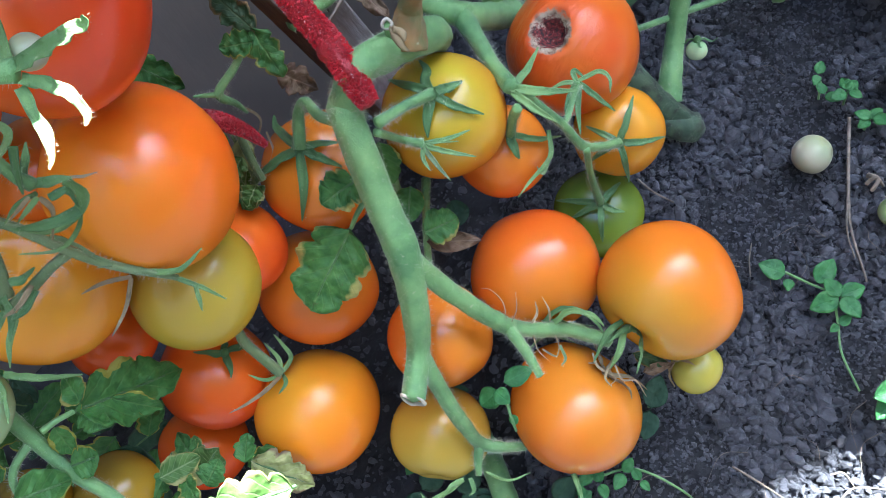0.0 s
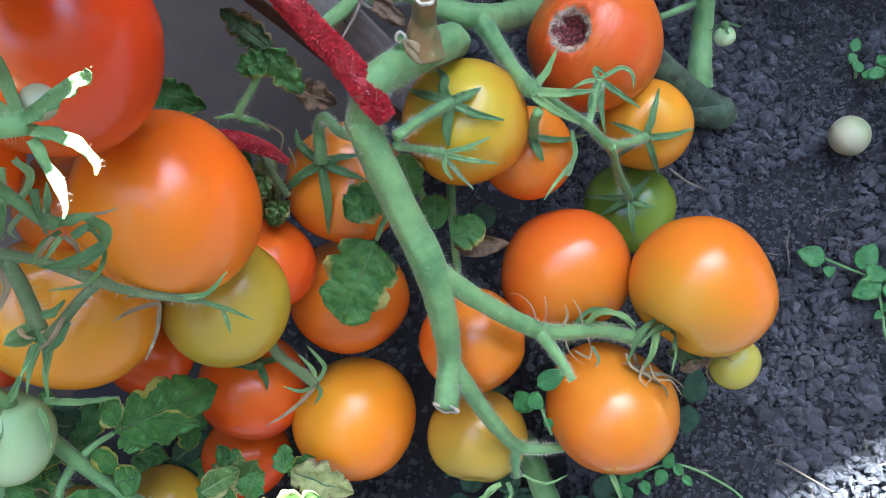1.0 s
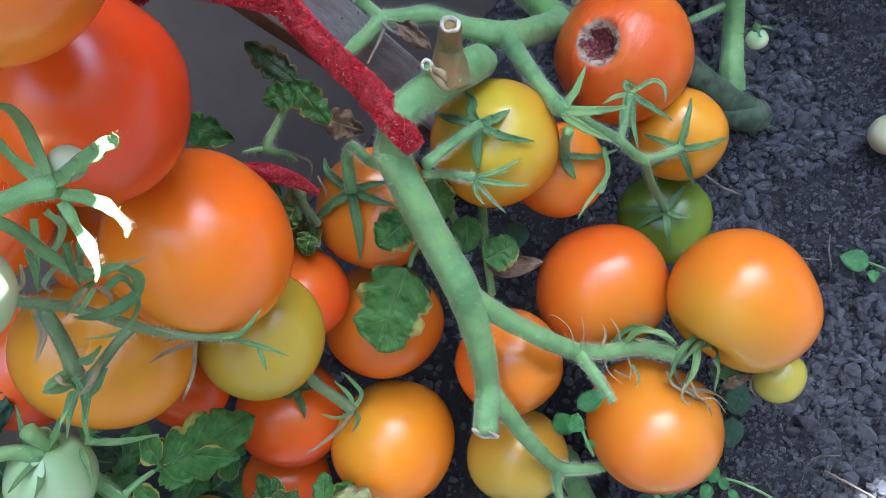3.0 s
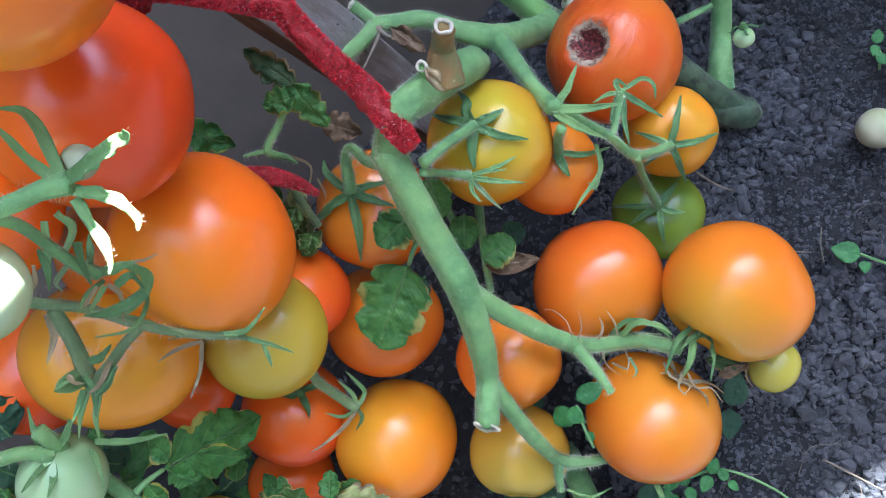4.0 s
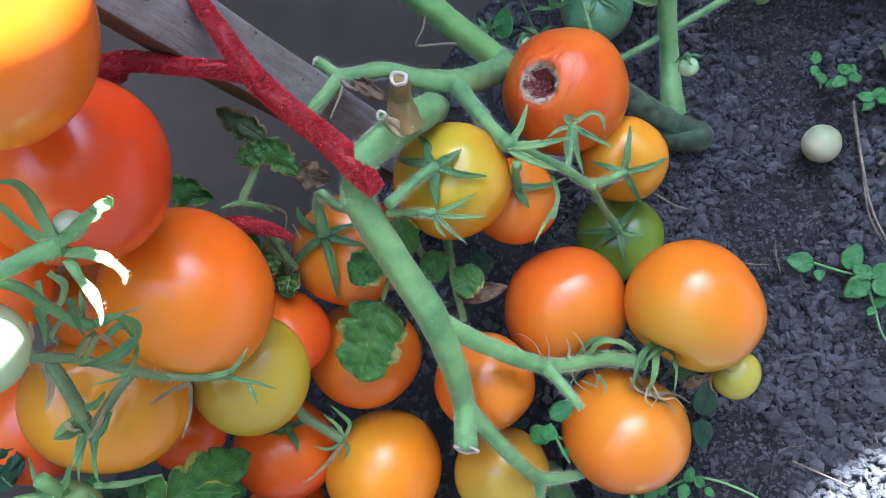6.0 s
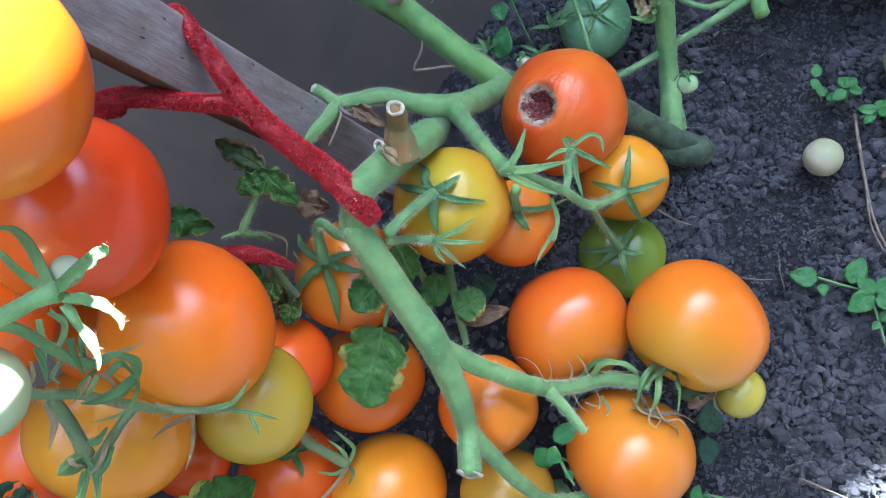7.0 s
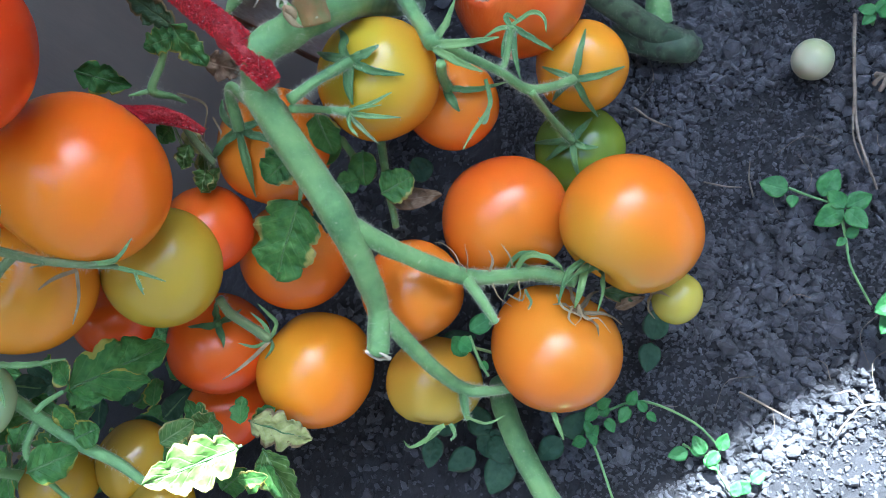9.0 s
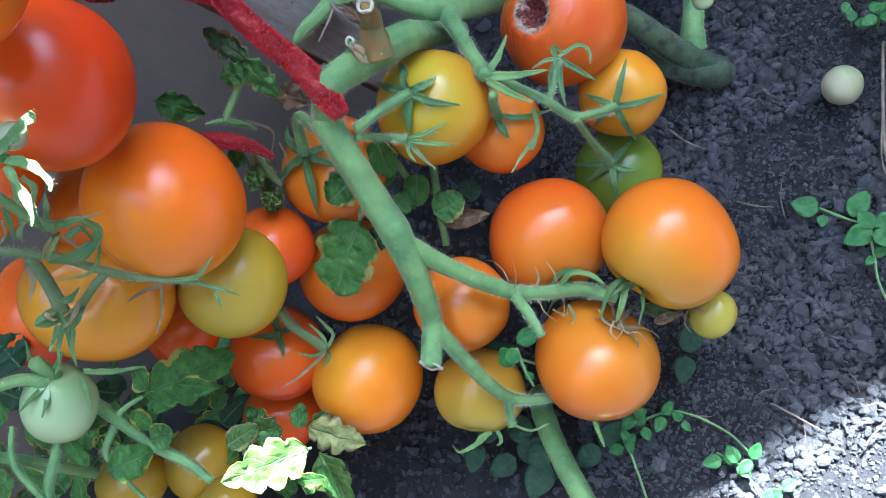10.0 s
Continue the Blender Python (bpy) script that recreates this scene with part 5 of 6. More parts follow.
vine("tomato_vine", "tangled green truss stems between ripening fruit", [
    ("side_stem", [(-0.0892, 0.2061, 0.2981), (-0.0815, 0.2048, 0.2891), (-0.0742, 0.2040, 0.2813), (-0.0675, 0.2037, 0.2722), (-0.0594, 0.2004, 0.2612), (-0.0528, 0.1985, 0.2500), (-0.0445, 0.1977, 0.2401), (-0.0359, 0.1969, 0.2331)], (0.0019, 0.0018, 0.0017, 0.0016, 0.0016, 0.0015, 0.0013, 0.0009), TRUSS, ""),
    ("stalk", [(-0.0735, 0.2034, 0.2774), (-0.0750, 0.1946, 0.2662), (-0.0766, 0.1877, 0.2591)], (0.0022, 0.0024, 0.0028), TRUSS, ""),
    ("side_stem", [(-0.0759, 0.1845, 0.2573), (-0.0696, 0.1902, 0.2570), (-0.0637, 0.1958, 0.2571), (-0.0579, 0.1999, 0.2570)], (0.0018, 0.0017, 0.0016, 0.0016), TRUSS, ""),
    ("stalk", [(-0.0572, 0.2086, 0.1498), (-0.0570, 0.2031, 0.1422), (-0.0525, 0.1976, 0.1339), (-0.0465, 0.1915, 0.1273)], (0.0020, 0.0022, 0.0022, 0.0024), TRUSS, ""),
    ("side_stem", [(-0.1136, 0.1791, 0.2393), (-0.1152, 0.1688, 0.2113), (-0.1119, 0.1590, 0.1934), (-0.1041, 0.1485, 0.1808), (-0.0948, 0.1410, 0.1711), (-0.0859, 0.1318, 0.1648)], (0.0028, 0.0030, 0.0028, 0.0026, 0.0024, 0.0018), STEM, ""),
    ("side_stem", [(-0.1514, 0.1488, 0.2369), (-0.1490, 0.1454, 0.2008), (-0.1479, 0.1425, 0.1744), (-0.1464, 0.1370, 0.1515), (-0.1479, 0.1215, 0.1283)], (0.0022, 0.0024, 0.0024, 0.0022, 0.0016), STEM, ""),
    ("side_stem", [(-0.1277, 0.1543, 0.2121), (-0.1324, 0.1452, 0.2093), (-0.1388, 0.1312, 0.2060), (-0.1440, 0.1110, 0.1930)], (0.0010, 0.0022, 0.0026, 0.0026), STEM, ""),
    ("side_stem", [(-0.1129, 0.1597, 0.1947), (-0.1186, 0.1483, 0.1949), (-0.1185, 0.1395, 0.1880), (-0.1150, 0.1240, 0.1700)], (0.0016, 0.0015, 0.0013, 0.0008), STEM, ""),
    ("side_stem", [(-0.1368, 0.1577, 0.2285), (-0.1395, 0.1434, 0.2236), (-0.1390, 0.1295, 0.2090), (-0.1350, 0.1110, 0.1930)], (0.0009, 0.0016, 0.0016, 0.0012), STEM, ""),
    ("leaf_stalk", [(-0.0170, 0.2814, 0.2307), (-0.0227, 0.2761, 0.2275), (-0.0294, 0.2694, 0.2243), (-0.0262, 0.2693, 0.2166), (-0.0251, 0.2693, 0.2100)], (0.0012, 0.0015, 0.0017, 0.0012, 0.0005), STEM, ""),
    ("leaf_stalk", [(-0.0289, 0.2693, 0.2239), (-0.0335, 0.2685, 0.2261), (-0.0374, 0.2677, 0.2280)], (0.0012, 0.0009, 0.0004), STEM, ""),
    ("side_stem", [(0.0263, 0.2660, 0.1420), (0.0229, 0.2493, 0.1322), (0.0204, 0.2318, 0.1217)], (0.0020, 0.0018, 0.0016), STEM, ""),
    ("side_stem", [(-0.0310, 0.2669, 0.2079), (-0.0293, 0.2578, 0.1992), (-0.0276, 0.2513, 0.1899)], (0.0016, 0.0016, 0.0014), TRUSS, ""),
    ("side_stem", [(-0.048, 0.262, 0.185), (-0.038, 0.266, 0.190), (-0.034, 0.258, 0.184), (-0.040, 0.250, 0.176)], (0.0016, 0.0016, 0.0016, 0.0014), TRUSS, ""),
    ("side_stem", [(0.010, 0.262, 0.120), (0.014, 0.256, 0.134), (0.016, 0.262, 0.160)], (0.0020, 0.0018, 0.0016), STEM, ""),
    ("main_stem", [(0.018, 0.175, -0.004), (0.024, 0.160, 0.014), (0.034, 0.130, 0.018), (0.050, 0.092, 0.014), (0.070, 0.050, -0.002)], (0.0066, 0.0064, 0.0062, 0.0060, 0.006), STEM, "smooth green stem lying on soil"),
], 1800, 31)


# ---- stake and cloth tie ----
def build_stake():
    low, high = Vector((0.0094, 0.367, -0.05)), Vector((-0.0236, 0.2837, 0.430))
    ln = (high - low).length
    ring, verts, faces = [], [], []
    for cx, cy, a0 in ((0.0106, 0.0070, 0), (-0.0106, 0.0070, 90), (-0.0106, -0.0070, 180), (0.0106, -0.0070, 270)):
        for da in (0, 30, 60, 90):
            ring.append((cx + 0.0016 * math.cos(radians(a0 + da)), cy + 0.0016 * math.sin(radians(a0 + da))))
    rows, sides = 70, len(ring)
    for r in range(rows + 1):
        z = ln * (r / rows - 0.5)
        for x, y in ring:
            w = 0.0007 * noise.noise(Vector((x * 90, y * 90, z * 26)))
            verts.append((x * (1 + 30 * w) + 0.0010 * noise.noise(Vector((0, 1, z * 9))), y * (1 + 30 * w), z))
    for r in range(rows):
        for k in range(sides):
            k2 = (k + 1) % sides
            faces.append((r * sides + k, r * sides + k2, (r + 1) * sides + k2, (r + 1) * sides + k))
    faces += [tuple(range(sides))[::-1], tuple(rows * sides + k for k in range(sides))]
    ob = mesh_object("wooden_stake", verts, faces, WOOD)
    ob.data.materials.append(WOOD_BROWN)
    # Side facing +x: browner wood with its shade put into the colour.
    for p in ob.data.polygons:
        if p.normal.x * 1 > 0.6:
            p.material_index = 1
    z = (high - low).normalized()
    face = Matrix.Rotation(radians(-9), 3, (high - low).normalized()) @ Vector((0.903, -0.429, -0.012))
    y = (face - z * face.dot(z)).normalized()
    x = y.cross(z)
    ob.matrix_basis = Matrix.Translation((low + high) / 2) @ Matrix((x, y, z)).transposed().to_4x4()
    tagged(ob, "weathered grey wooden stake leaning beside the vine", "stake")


build_stake()


def fuzzy(pts, r, rng, count):
    """A chenille-like strip: lumpy core and short fibres all round."""
    core = tube(pts, [q * 0.90 for q in r], 10, 10, 0.5, 4)
    line = spline(pts, 14)
    rad = radii_along(r, len(line))
    fr = frames_along(line)
    verts, faces, wv, wf = [], [], [], []
    for k in range(count):
        i = rng.randrange(len(line) - 1)
        c = line[i] + (line[i + 1] - line[i]) * rng.random()
        t, s, u = fr[i]
        a = rng.random() * 6.283
        out = s * math.cos(a) + u * math.sin(a)
        ln = min(rad[i], 0.0042) * rng.uniform(0.15, 0.30)
        b = c + out * rad[i] * 0.82
        lean = t * rng.uniform(-0.7, 0.7) + (s * math.sin(a) - u * math.cos(a)) * rng.uniform(-0.5, 0.5)
        tip = b + (out + lean) * ln
        w = t * 0.00016 if rng.random() < 0.5 else np.cross(out, t) * 0.00016
        pair = (verts, faces) if rng.random() > 0.03 else (wv, wf)
        j = len(pair[0])
        pair[0].extend([b - w, b + w, tip + w * 0.6, tip - w * 0.6])
        pair[1].append((j, j + 1, j + 2, j + 3))
    return core, (verts, faces), (wv, wf)


def cloth_tie(label, runs):
    ob = empty("cloth_tie", runs[0][0][0], label, "cloth tie")
    rng = random.Random(77)
    for pts, r, count in runs:
        core, fib, white = fuzzy(pts, r, rng, int(count * 2.6))
        strip = part("cloth_strip", *core, CLOTH_DARK, ob)
        tagged(part("fibre_coat", *fib, CLOTH, strip, "short red fibres", smooth=False), kind="stuff")
        tagged(part("fluff", *white, FLUFF, strip, "white specks of fluff", smooth=False), kind="stuff")


cloth_tie("fuzzy red cloth strip knotted round stake and stem", [
    ([(-0.016, 0.331, 0.280), (-0.004, 0.316, 0.293), (0.001, 0.301, 0.284), (0.005, 0.287, 0.271), (0.012, 0.276, 0.255), (0.0194, 0.2673, 0.2407), (0.0240, 0.2582, 0.2343), (0.0282, 0.2502, 0.2293)], (0.0030, 0.0030, 0.0034, 0.0044, 0.0046, 0.0050, 0.0052, 0.0034), 7500),
    ([(0.004, 0.288, 0.270), (-0.006, 0.290, 0.276), (-0.015, 0.292, 0.281), (-0.033, 0.299, 0.286), (-0.046, 0.302, 0.284), (-0.050, 0.312, 0.270)], (0.0038, 0.0032, 0.0032, 0.0038, 0.0044, 0.004), 4500),
])
cloth_tie("fuzzy red cloth strip tied low behind the fruit", [
    ([(-0.080, 0.272, 0.236), (-0.060, 0.268, 0.230), (-0.042, 0.264, 0.222), (-0.032, 0.262, 0.219), (-0.024, 0.259, 0.214), (-0.018, 0.255, 0.208)], (0.003, 0.003, 0.0034, 0.0034, 0.0026, 0.0012), 2800),
])


# ---- leaves ----
def leaf(base, tip, width, skin, label, lobes=4, depth=0.34, normal=UP, fold=0.15, droop=0.12, ripple=0.10, seed=0.0, stalk=None, blunt=0.75, name="tomato_leaf", category="leaf", group="tomato leaves"):
    ob = empty(name, base, label, category, group)
    v, f, uv = leaf_mesh(base, tip, normal, width, lobes, depth, fold, droop, ripple, seed, blunt=blunt)
    part("leaf_blade", v, f, skin, ob, uvs=uv)
    if width > 0.0125:
        mid = [v[i * 15 + 7] for i in range(0, 41, 6)]
        mv, mf = tube([np.array(p) - np.array((0, 0, 0.0002)) for p in mid], (0.0006, 0.0005, 0.0003), 6, 3)
        part("midrib", mv, mf, SEPAL, ob)
    if stalk:
        sv, sf = tube([stalk, (np.array(stalk) + np.array(base)) / 2 + np.array((0, 0, 0.001)), base], (0.0013, 0.0011, 0.0009), 7, 5)
        part("leaf_stalk", sv, sf, STEM, ob)
    return ob


leaf((0.002, 0.233, 0.173), (-0.020, 0.205, 0.163), 0.031, LEAF_SICK, "small lobed green leaf with a yellowed edge", 3, 0.30, blunt=0.42, seed=1.3, stalk=(0.010, 0.240, 0.180))
leaf((-0.0897, 0.1653, 0.2047), (-0.0677, 0.1874, 0.1671), 0.0255, LEAF, "long dark green leaf with a yellow tooth", 4, 0.30, seed=2.6, stalk=(-0.0951, 0.1577, 0.2125), fold=0.08, ripple=0.08)
leaf((-0.0870, 0.1677, 0.2044), (-0.0948, 0.1782, 0.2065), 0.0125, LEAF_SICK, "small yellow-spotted green leaf lobe", 2, 0.3, seed=3.1)
leaf((-0.0895, 0.1664, 0.2010), (-0.0830, 0.1602, 0.1938), 0.0120, LEAF, "small green leaf lobe beside the long leaf", 2, 0.2, seed=3.6)
leaf((-0.0835, 0.1718, 0.1940), (-0.0718, 0.1685, 0.1760), 0.0120, LEAF, "toothed green leaf lobe beside the long leaf", 2, 0.3, seed=3.9)
leaf((-0.0090, 0.1335, 0.2020), (-0.0340, 0.1222, 0.2222), 0.020, LEAF_PALE, "pale leaf bleached bright by the sun", 4, 0.42, seed=4.2)
leaf((-0.0590, 0.1440, 0.1180), (-0.0495, 0.1165, 0.1090), 0.020, LEAF_PALE, "pale grey-green leaf hanging over the soil", 3, 0.2, seed=5.2)
leaf((-0.075, 0.152, 0.138), (-0.066, 0.158, 0.146), 0.016, LEAF_PALE, "small pale green leaf lobe", 0, 0.2, seed=5.9)
leaf((-0.0617, 0.1568, 0.1241), (-0.0385, 0.1440, 0.1096), 0.021, LEAF_DRY, "withered yellowish curled leaf", 4, 0.4, ripple=0.16, seed=6.5)
leaf((-0.1025, 0.1643, 0.1182), (-0.0888, 0.1520, 0.1052), 0.018, LEAF_DRY, "withered grey-yellow curled leaf", 4, 0.4, ripple=0.2, seed=7.5)
leaf((-0.064, 0.287, 0.230), (-0.048, 0.281, 0.216), 0.014, LEAF, "small green leaf above the low tie", 3, 0.35, ripple=0.25, seed=10.5)
leaf((-0.0111, 0.2803, 0.2166), (0.0025, 0.2741, 0.2096), 0.0125, LEAF_BROWN, "brown shrivelled dead leaf", 3, 0.4, ripple=0.35, seed=11.5)
leaf((-0.036, 0.262, 0.186), (-0.046, 0.246, 0.172), 0.009, LEAF_PALE, "narrow pale curled leaf", 2, 0.2, seed=17.5)
leaf((0.0085, 0.2472, 0.1851), (-0.0041, 0.2373, 0.1891), 0.0180, LEAF_SICK, "crinkled green leaf lying on the fruit", 3, 0.25, seed=13.5, ripple=0.2, blunt=0.5)
leaf((0.0172, 0.2638, 0.1822), (0.0173, 0.2495, 0.1703), 0.0150, LEAF, "dark green leaf behind the thick stem", 2, 0.15, seed=12.5, blunt=0.55)
leaf((0.0214, 0.2584, 0.1513), (0.0184, 0.2441, 0.1470), 0.0130, LEAF, "oval green leaf in the shade", 0, 0.20, seed=15.5, blunt=0.5)
leaf((0.0172, 0.2476, 0.1477), (0.0082, 0.2447, 0.1529), 0.0110, LEAF, "small dark leaf in the shade", 2, 0.20, seed=16.5, blunt=0.5)
leaf((0.0239, 0.2404, 0.1416), (0.0388, 0.2458, 0.1399), 0.0160, LEAF_SICK, "small round leaf with a yellow edge", 2, 0.15, seed=14.5, blunt=0.45)
leaf((0.0217, 0.2419, 0.1295), (0.0455, 0.2392, 0.1270), 0.0100, LEAF_BROWN, "dry brown curled leaf between fruit", 0, 0.20, seed=18.5, ripple=0.3)
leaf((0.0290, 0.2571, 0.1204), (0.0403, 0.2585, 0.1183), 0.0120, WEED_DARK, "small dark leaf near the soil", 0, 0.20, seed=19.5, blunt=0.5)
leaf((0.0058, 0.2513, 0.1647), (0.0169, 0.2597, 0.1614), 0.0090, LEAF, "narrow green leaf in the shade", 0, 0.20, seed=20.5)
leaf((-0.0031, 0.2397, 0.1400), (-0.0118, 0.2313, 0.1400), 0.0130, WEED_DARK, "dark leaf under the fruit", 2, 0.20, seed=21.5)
leaf((-0.0119, 0.2870, 0.2316), (-0.0269, 0.3017, 0.2434), 0.0120, LEAF_OLD, "limp dark olive leaf with brown-yellow edges", 4, 0.40, seed=8.5, ripple=0.25, blunt=0.7, droop=0.05)
leaf((-0.0128, 0.2827, 0.2322), (-0.0250, 0.2816, 0.2345), 0.0110, LEAF, "small dark green leaflet under the cloth tie", 3, 0.35, seed=9.9, ripple=0.22, blunt=0.5)
leaf((-0.0132, 0.2877, 0.2338), (-0.0057, 0.2720, 0.2235), 0.0125, LEAF_SICK, "crinkled yellow-green leaf under the cloth tie", 4, 0.40, seed=9.5, ripple=0.25, blunt=0.6)
leaf((-0.0150, 0.2850, 0.2290), (-0.0190, 0.2930, 0.2360), 0.0090, LEAF_OLD, "limp dark olive leaf with brown-yellow edges", 3, 0.35, seed=8.9, ripple=0.3, blunt=0.6)
leaf((-0.0343, 0.2630, 0.2075), (-0.0421, 0.2582, 0.2067), 0.0100, LEAF, "small green leaf behind the fruit", 2, 0.20, seed=22.5)
leaf((-0.0308, 0.2561, 0.2016), (-0.0377, 0.2479, 0.1986), 0.0100, LEAF_PALE, "pale grey-green withered leaf", 2, 0.20, seed=23.5, ripple=0.3)
leaf((-0.0286, 0.2478, 0.1936), (-0.0332, 0.2395, 0.1921), 0.0110, LEAF_PALE, "pale grey-green withered leaf", 2, 0.20, seed=24.5, ripple=0.3)
leaf((-0.0327, 0.2648, 0.2012), (-0.0325, 0.2556, 0.1898), 0.0090, LEAF_DRY, "thin withered leaf behind the fruit", 0, 0.20, seed=25.5, ripple=0.3)
calyx("withered_stem", "thin withered grey-green stems behind the fruit", (-0.0384, 0.2702, 0.1971), [
    ([(-0.0365, 0.2812, 0.2018), (-0.0296, 0.2780, 0.1983), (-0.0263, 0.2744, 0.1956), (-0.0291, 0.2677, 0.1932), (-0.0317, 0.2625, 0.1915)], 0.0007, DRY), ([(-0.0386, 0.2716, 0.1978), (-0.0354, 0.2631, 0.1929), (-0.0326, 0.2545, 0.1879)], 0.0009, TRUSS), ([(-0.0374, 0.2680, 0.1957), (-0.0333, 0.2662, 0.1937), (-0.0280, 0.2668, 0.1925)], 0.0006, DRY), ([(-0.0414, 0.2687, 0.1972), (-0.0401, 0.2594, 0.1924), (-0.0366, 0.2520, 0.1879)], 0.0007, TRUSS), ([(-0.0250, 0.2704, 0.1933), (-0.0237, 0.2634, 0.1896), (-0.0273, 0.2572, 0.1877)], 0.0005, DRY),
], None, 0.002, 71)
leaf((-0.0388, 0.2429, 0.1842), (-0.0295, 0.2517, 0.1857), 0.0085, LEAF_PALE, "pale grey-green withered leaf", 2, 0.20, seed=26.5, ripple=0.3)
leaf((0.1022, 0.1901, 0.0937), (0.1178, 0.1845, 0.0866), 0.0075, LEAF_OLD, "narrow olive-brown dry leaf beside the stalk", 0, 0.2, seed=27.5, ripple=0.3)
leaf((0.1055, 0.1823, 0.0891), (0.1195, 0.1851, 0.0864), 0.0050, LEAF_BROWN, "thin dry brown leaf beside the stalk", 0, 0.2, seed=28.5, ripple=0.4)
for k, (ends, w, sk) in enumerate([
    ([(-0.1046, 0.1634, 0.1945), (-0.1000, 0.1536, 0.1877)], 0.011, LEAF),
    ([(-0.1015, 0.1502, 0.1870), (-0.0942, 0.1540, 0.1811)], 0.013, LEAF),
    ([(-0.1163, 0.1383, 0.1965), (-0.1021, 0.1456, 0.1839)], 0.017, LEAF),
    ([(-0.1257, 0.1530, 0.2095), (-0.1221, 0.1400, 0.2029)], 0.011, LEAF),
    ([(-0.1334, 0.1773, 0.1914), (-0.1245, 0.1745, 0.1814)], 0.013, WEED_DARK),
    ([(-0.1323, 0.1620, 0.2010), (-0.1211, 0.1627, 0.1893)], 0.010, LEAF),
    ([(-0.1418, 0.1734, 0.2314), (-0.1345, 0.1664, 0.2202)], 0.013, WEED_DARK),
    ([(-0.1068, 0.1487, 0.1455), (-0.1093, 0.1542, 0.1487)], 0.010, WEED_DARK),
    ([(-0.1504, 0.1872, 0.2144), (-0.1569, 0.1990, 0.2274)], 0.030, WEED_DARK),
    ([(-0.1482, 0.1427, 0.2149), (-0.1374, 0.1301, 0.2001)], 0.012, LEAF),
    ([(-0.1140, 0.1637, 0.1413), (-0.1020, 0.1574, 0.1302)], 0.010, WEED_DARK),
    ([(-0.0830, 0.1472, 0.1584), (-0.0683, 0.1544, 0.1548)], 0.012, LEAF_PALE),
    ([(-0.1294, 0.1790, 0.1731), (-0.1362, 0.1870, 0.1826)], 0.010, WEED_DARK),
]):
    leaf(ends[0], ends[1], w, sk, "small dark green leaflet low on the vine", 2, 0.12, seed=30.0 + k, blunt=0.6)


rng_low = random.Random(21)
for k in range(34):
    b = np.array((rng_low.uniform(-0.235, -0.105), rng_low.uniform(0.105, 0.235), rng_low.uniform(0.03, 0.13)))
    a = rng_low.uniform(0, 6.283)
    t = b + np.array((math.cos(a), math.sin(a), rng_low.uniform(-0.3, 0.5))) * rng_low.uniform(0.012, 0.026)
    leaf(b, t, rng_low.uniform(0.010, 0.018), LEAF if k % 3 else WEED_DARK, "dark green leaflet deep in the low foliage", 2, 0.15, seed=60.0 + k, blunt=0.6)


for k in range(60):
    b = np.array((rng_low.uniform(-0.30, -0.17), rng_low.uniform(0.10, 0.21), rng_low.uniform(0.02, 0.14)))
    b[1] = min(b[1], 0.46 + 0.82 * b[0])
    a = rng_low.uniform(0, 6.283)
    t = b + np.array((math.cos(a), math.sin(a), rng_low.uniform(-0.3, 0.5))) * rng_low.uniform(0.016, 0.032)
    leaf(b, t, rng_low.uniform(0.013, 0.022), LEAF if k % 4 else LEAF_OLD, "dark green leaflet deep in the low foliage", 3, 0.3, seed=160.0 + k, blunt=0.6)


corner, across, along = np.array((-0.0994, 0.1270, 0.2308)), np.array((0.0488, -0.0057, -0.0505)), np.array((0.0040, 0.0464, 0.0073))
for k in range(13):
    b = corner + across * rng_low.uniform(0, 0.95) ** 1.3 + along * rng_low.uniform(0, 0.9) + np.array((0, 0, rng_low.uniform(-0.100, -0.050)))
    a = rng_low.uniform(0, 6.283)
    t = b + np.array((math.cos(a), math.sin(a), rng_low.uniform(-0.2, 0.4))) * rng_low.uniform(0.010, 0.019)
    leaf(b, t, rng_low.uniform(0.008, 0.013), LEAF if k % 4 else LEAF_SICK, "small bright green leaflet low on the vine", 3, 0.3, seed=110.0 + k, blunt=0.65, fold=0.2)


# ---- weeds ----
def weed(label, stems, leaves, skin=None, seed=0, name="chickweed"):
    """stems: point lists; leaves: base, tip, width."""
    ob = empty(name, stems[0][0], label, "weed", "weeds in the bed")
    for pts in stems:
        v, f = tube(pts, (0.0008, 0.0007, 0.0006), 6, 5, 0.1, seed)
        part("weed_stem", v, f, skin and STEM or STEM, ob)
    for k, (b, t, w) in enumerate(leaves):
        v, f, uv = leaf_mesh(b, t, (0.1, -0.2, 0.95), w, 0, 0, 0.2, 0.10, 0.05, seed + k * 1.3, 10, 3)
        part("leaf_blade", v, f, skin or WEED, ob, uvs=uv)
    return ob


def pairs(rng, places, size):
    out = []
    for (x, y, z), a in places:
        for d in (0, math.pi):
            ln = size * rng.uniform(0.8, 1.2)
            q = a + d + rng.uniform(-0.4, 0.4)
            out.append(((x, y, z), (x + ln * math.cos(q), y + ln * math.sin(q), z + ln * rng.uniform(-0.1, 0.3)), ln * 0.72))
    return out


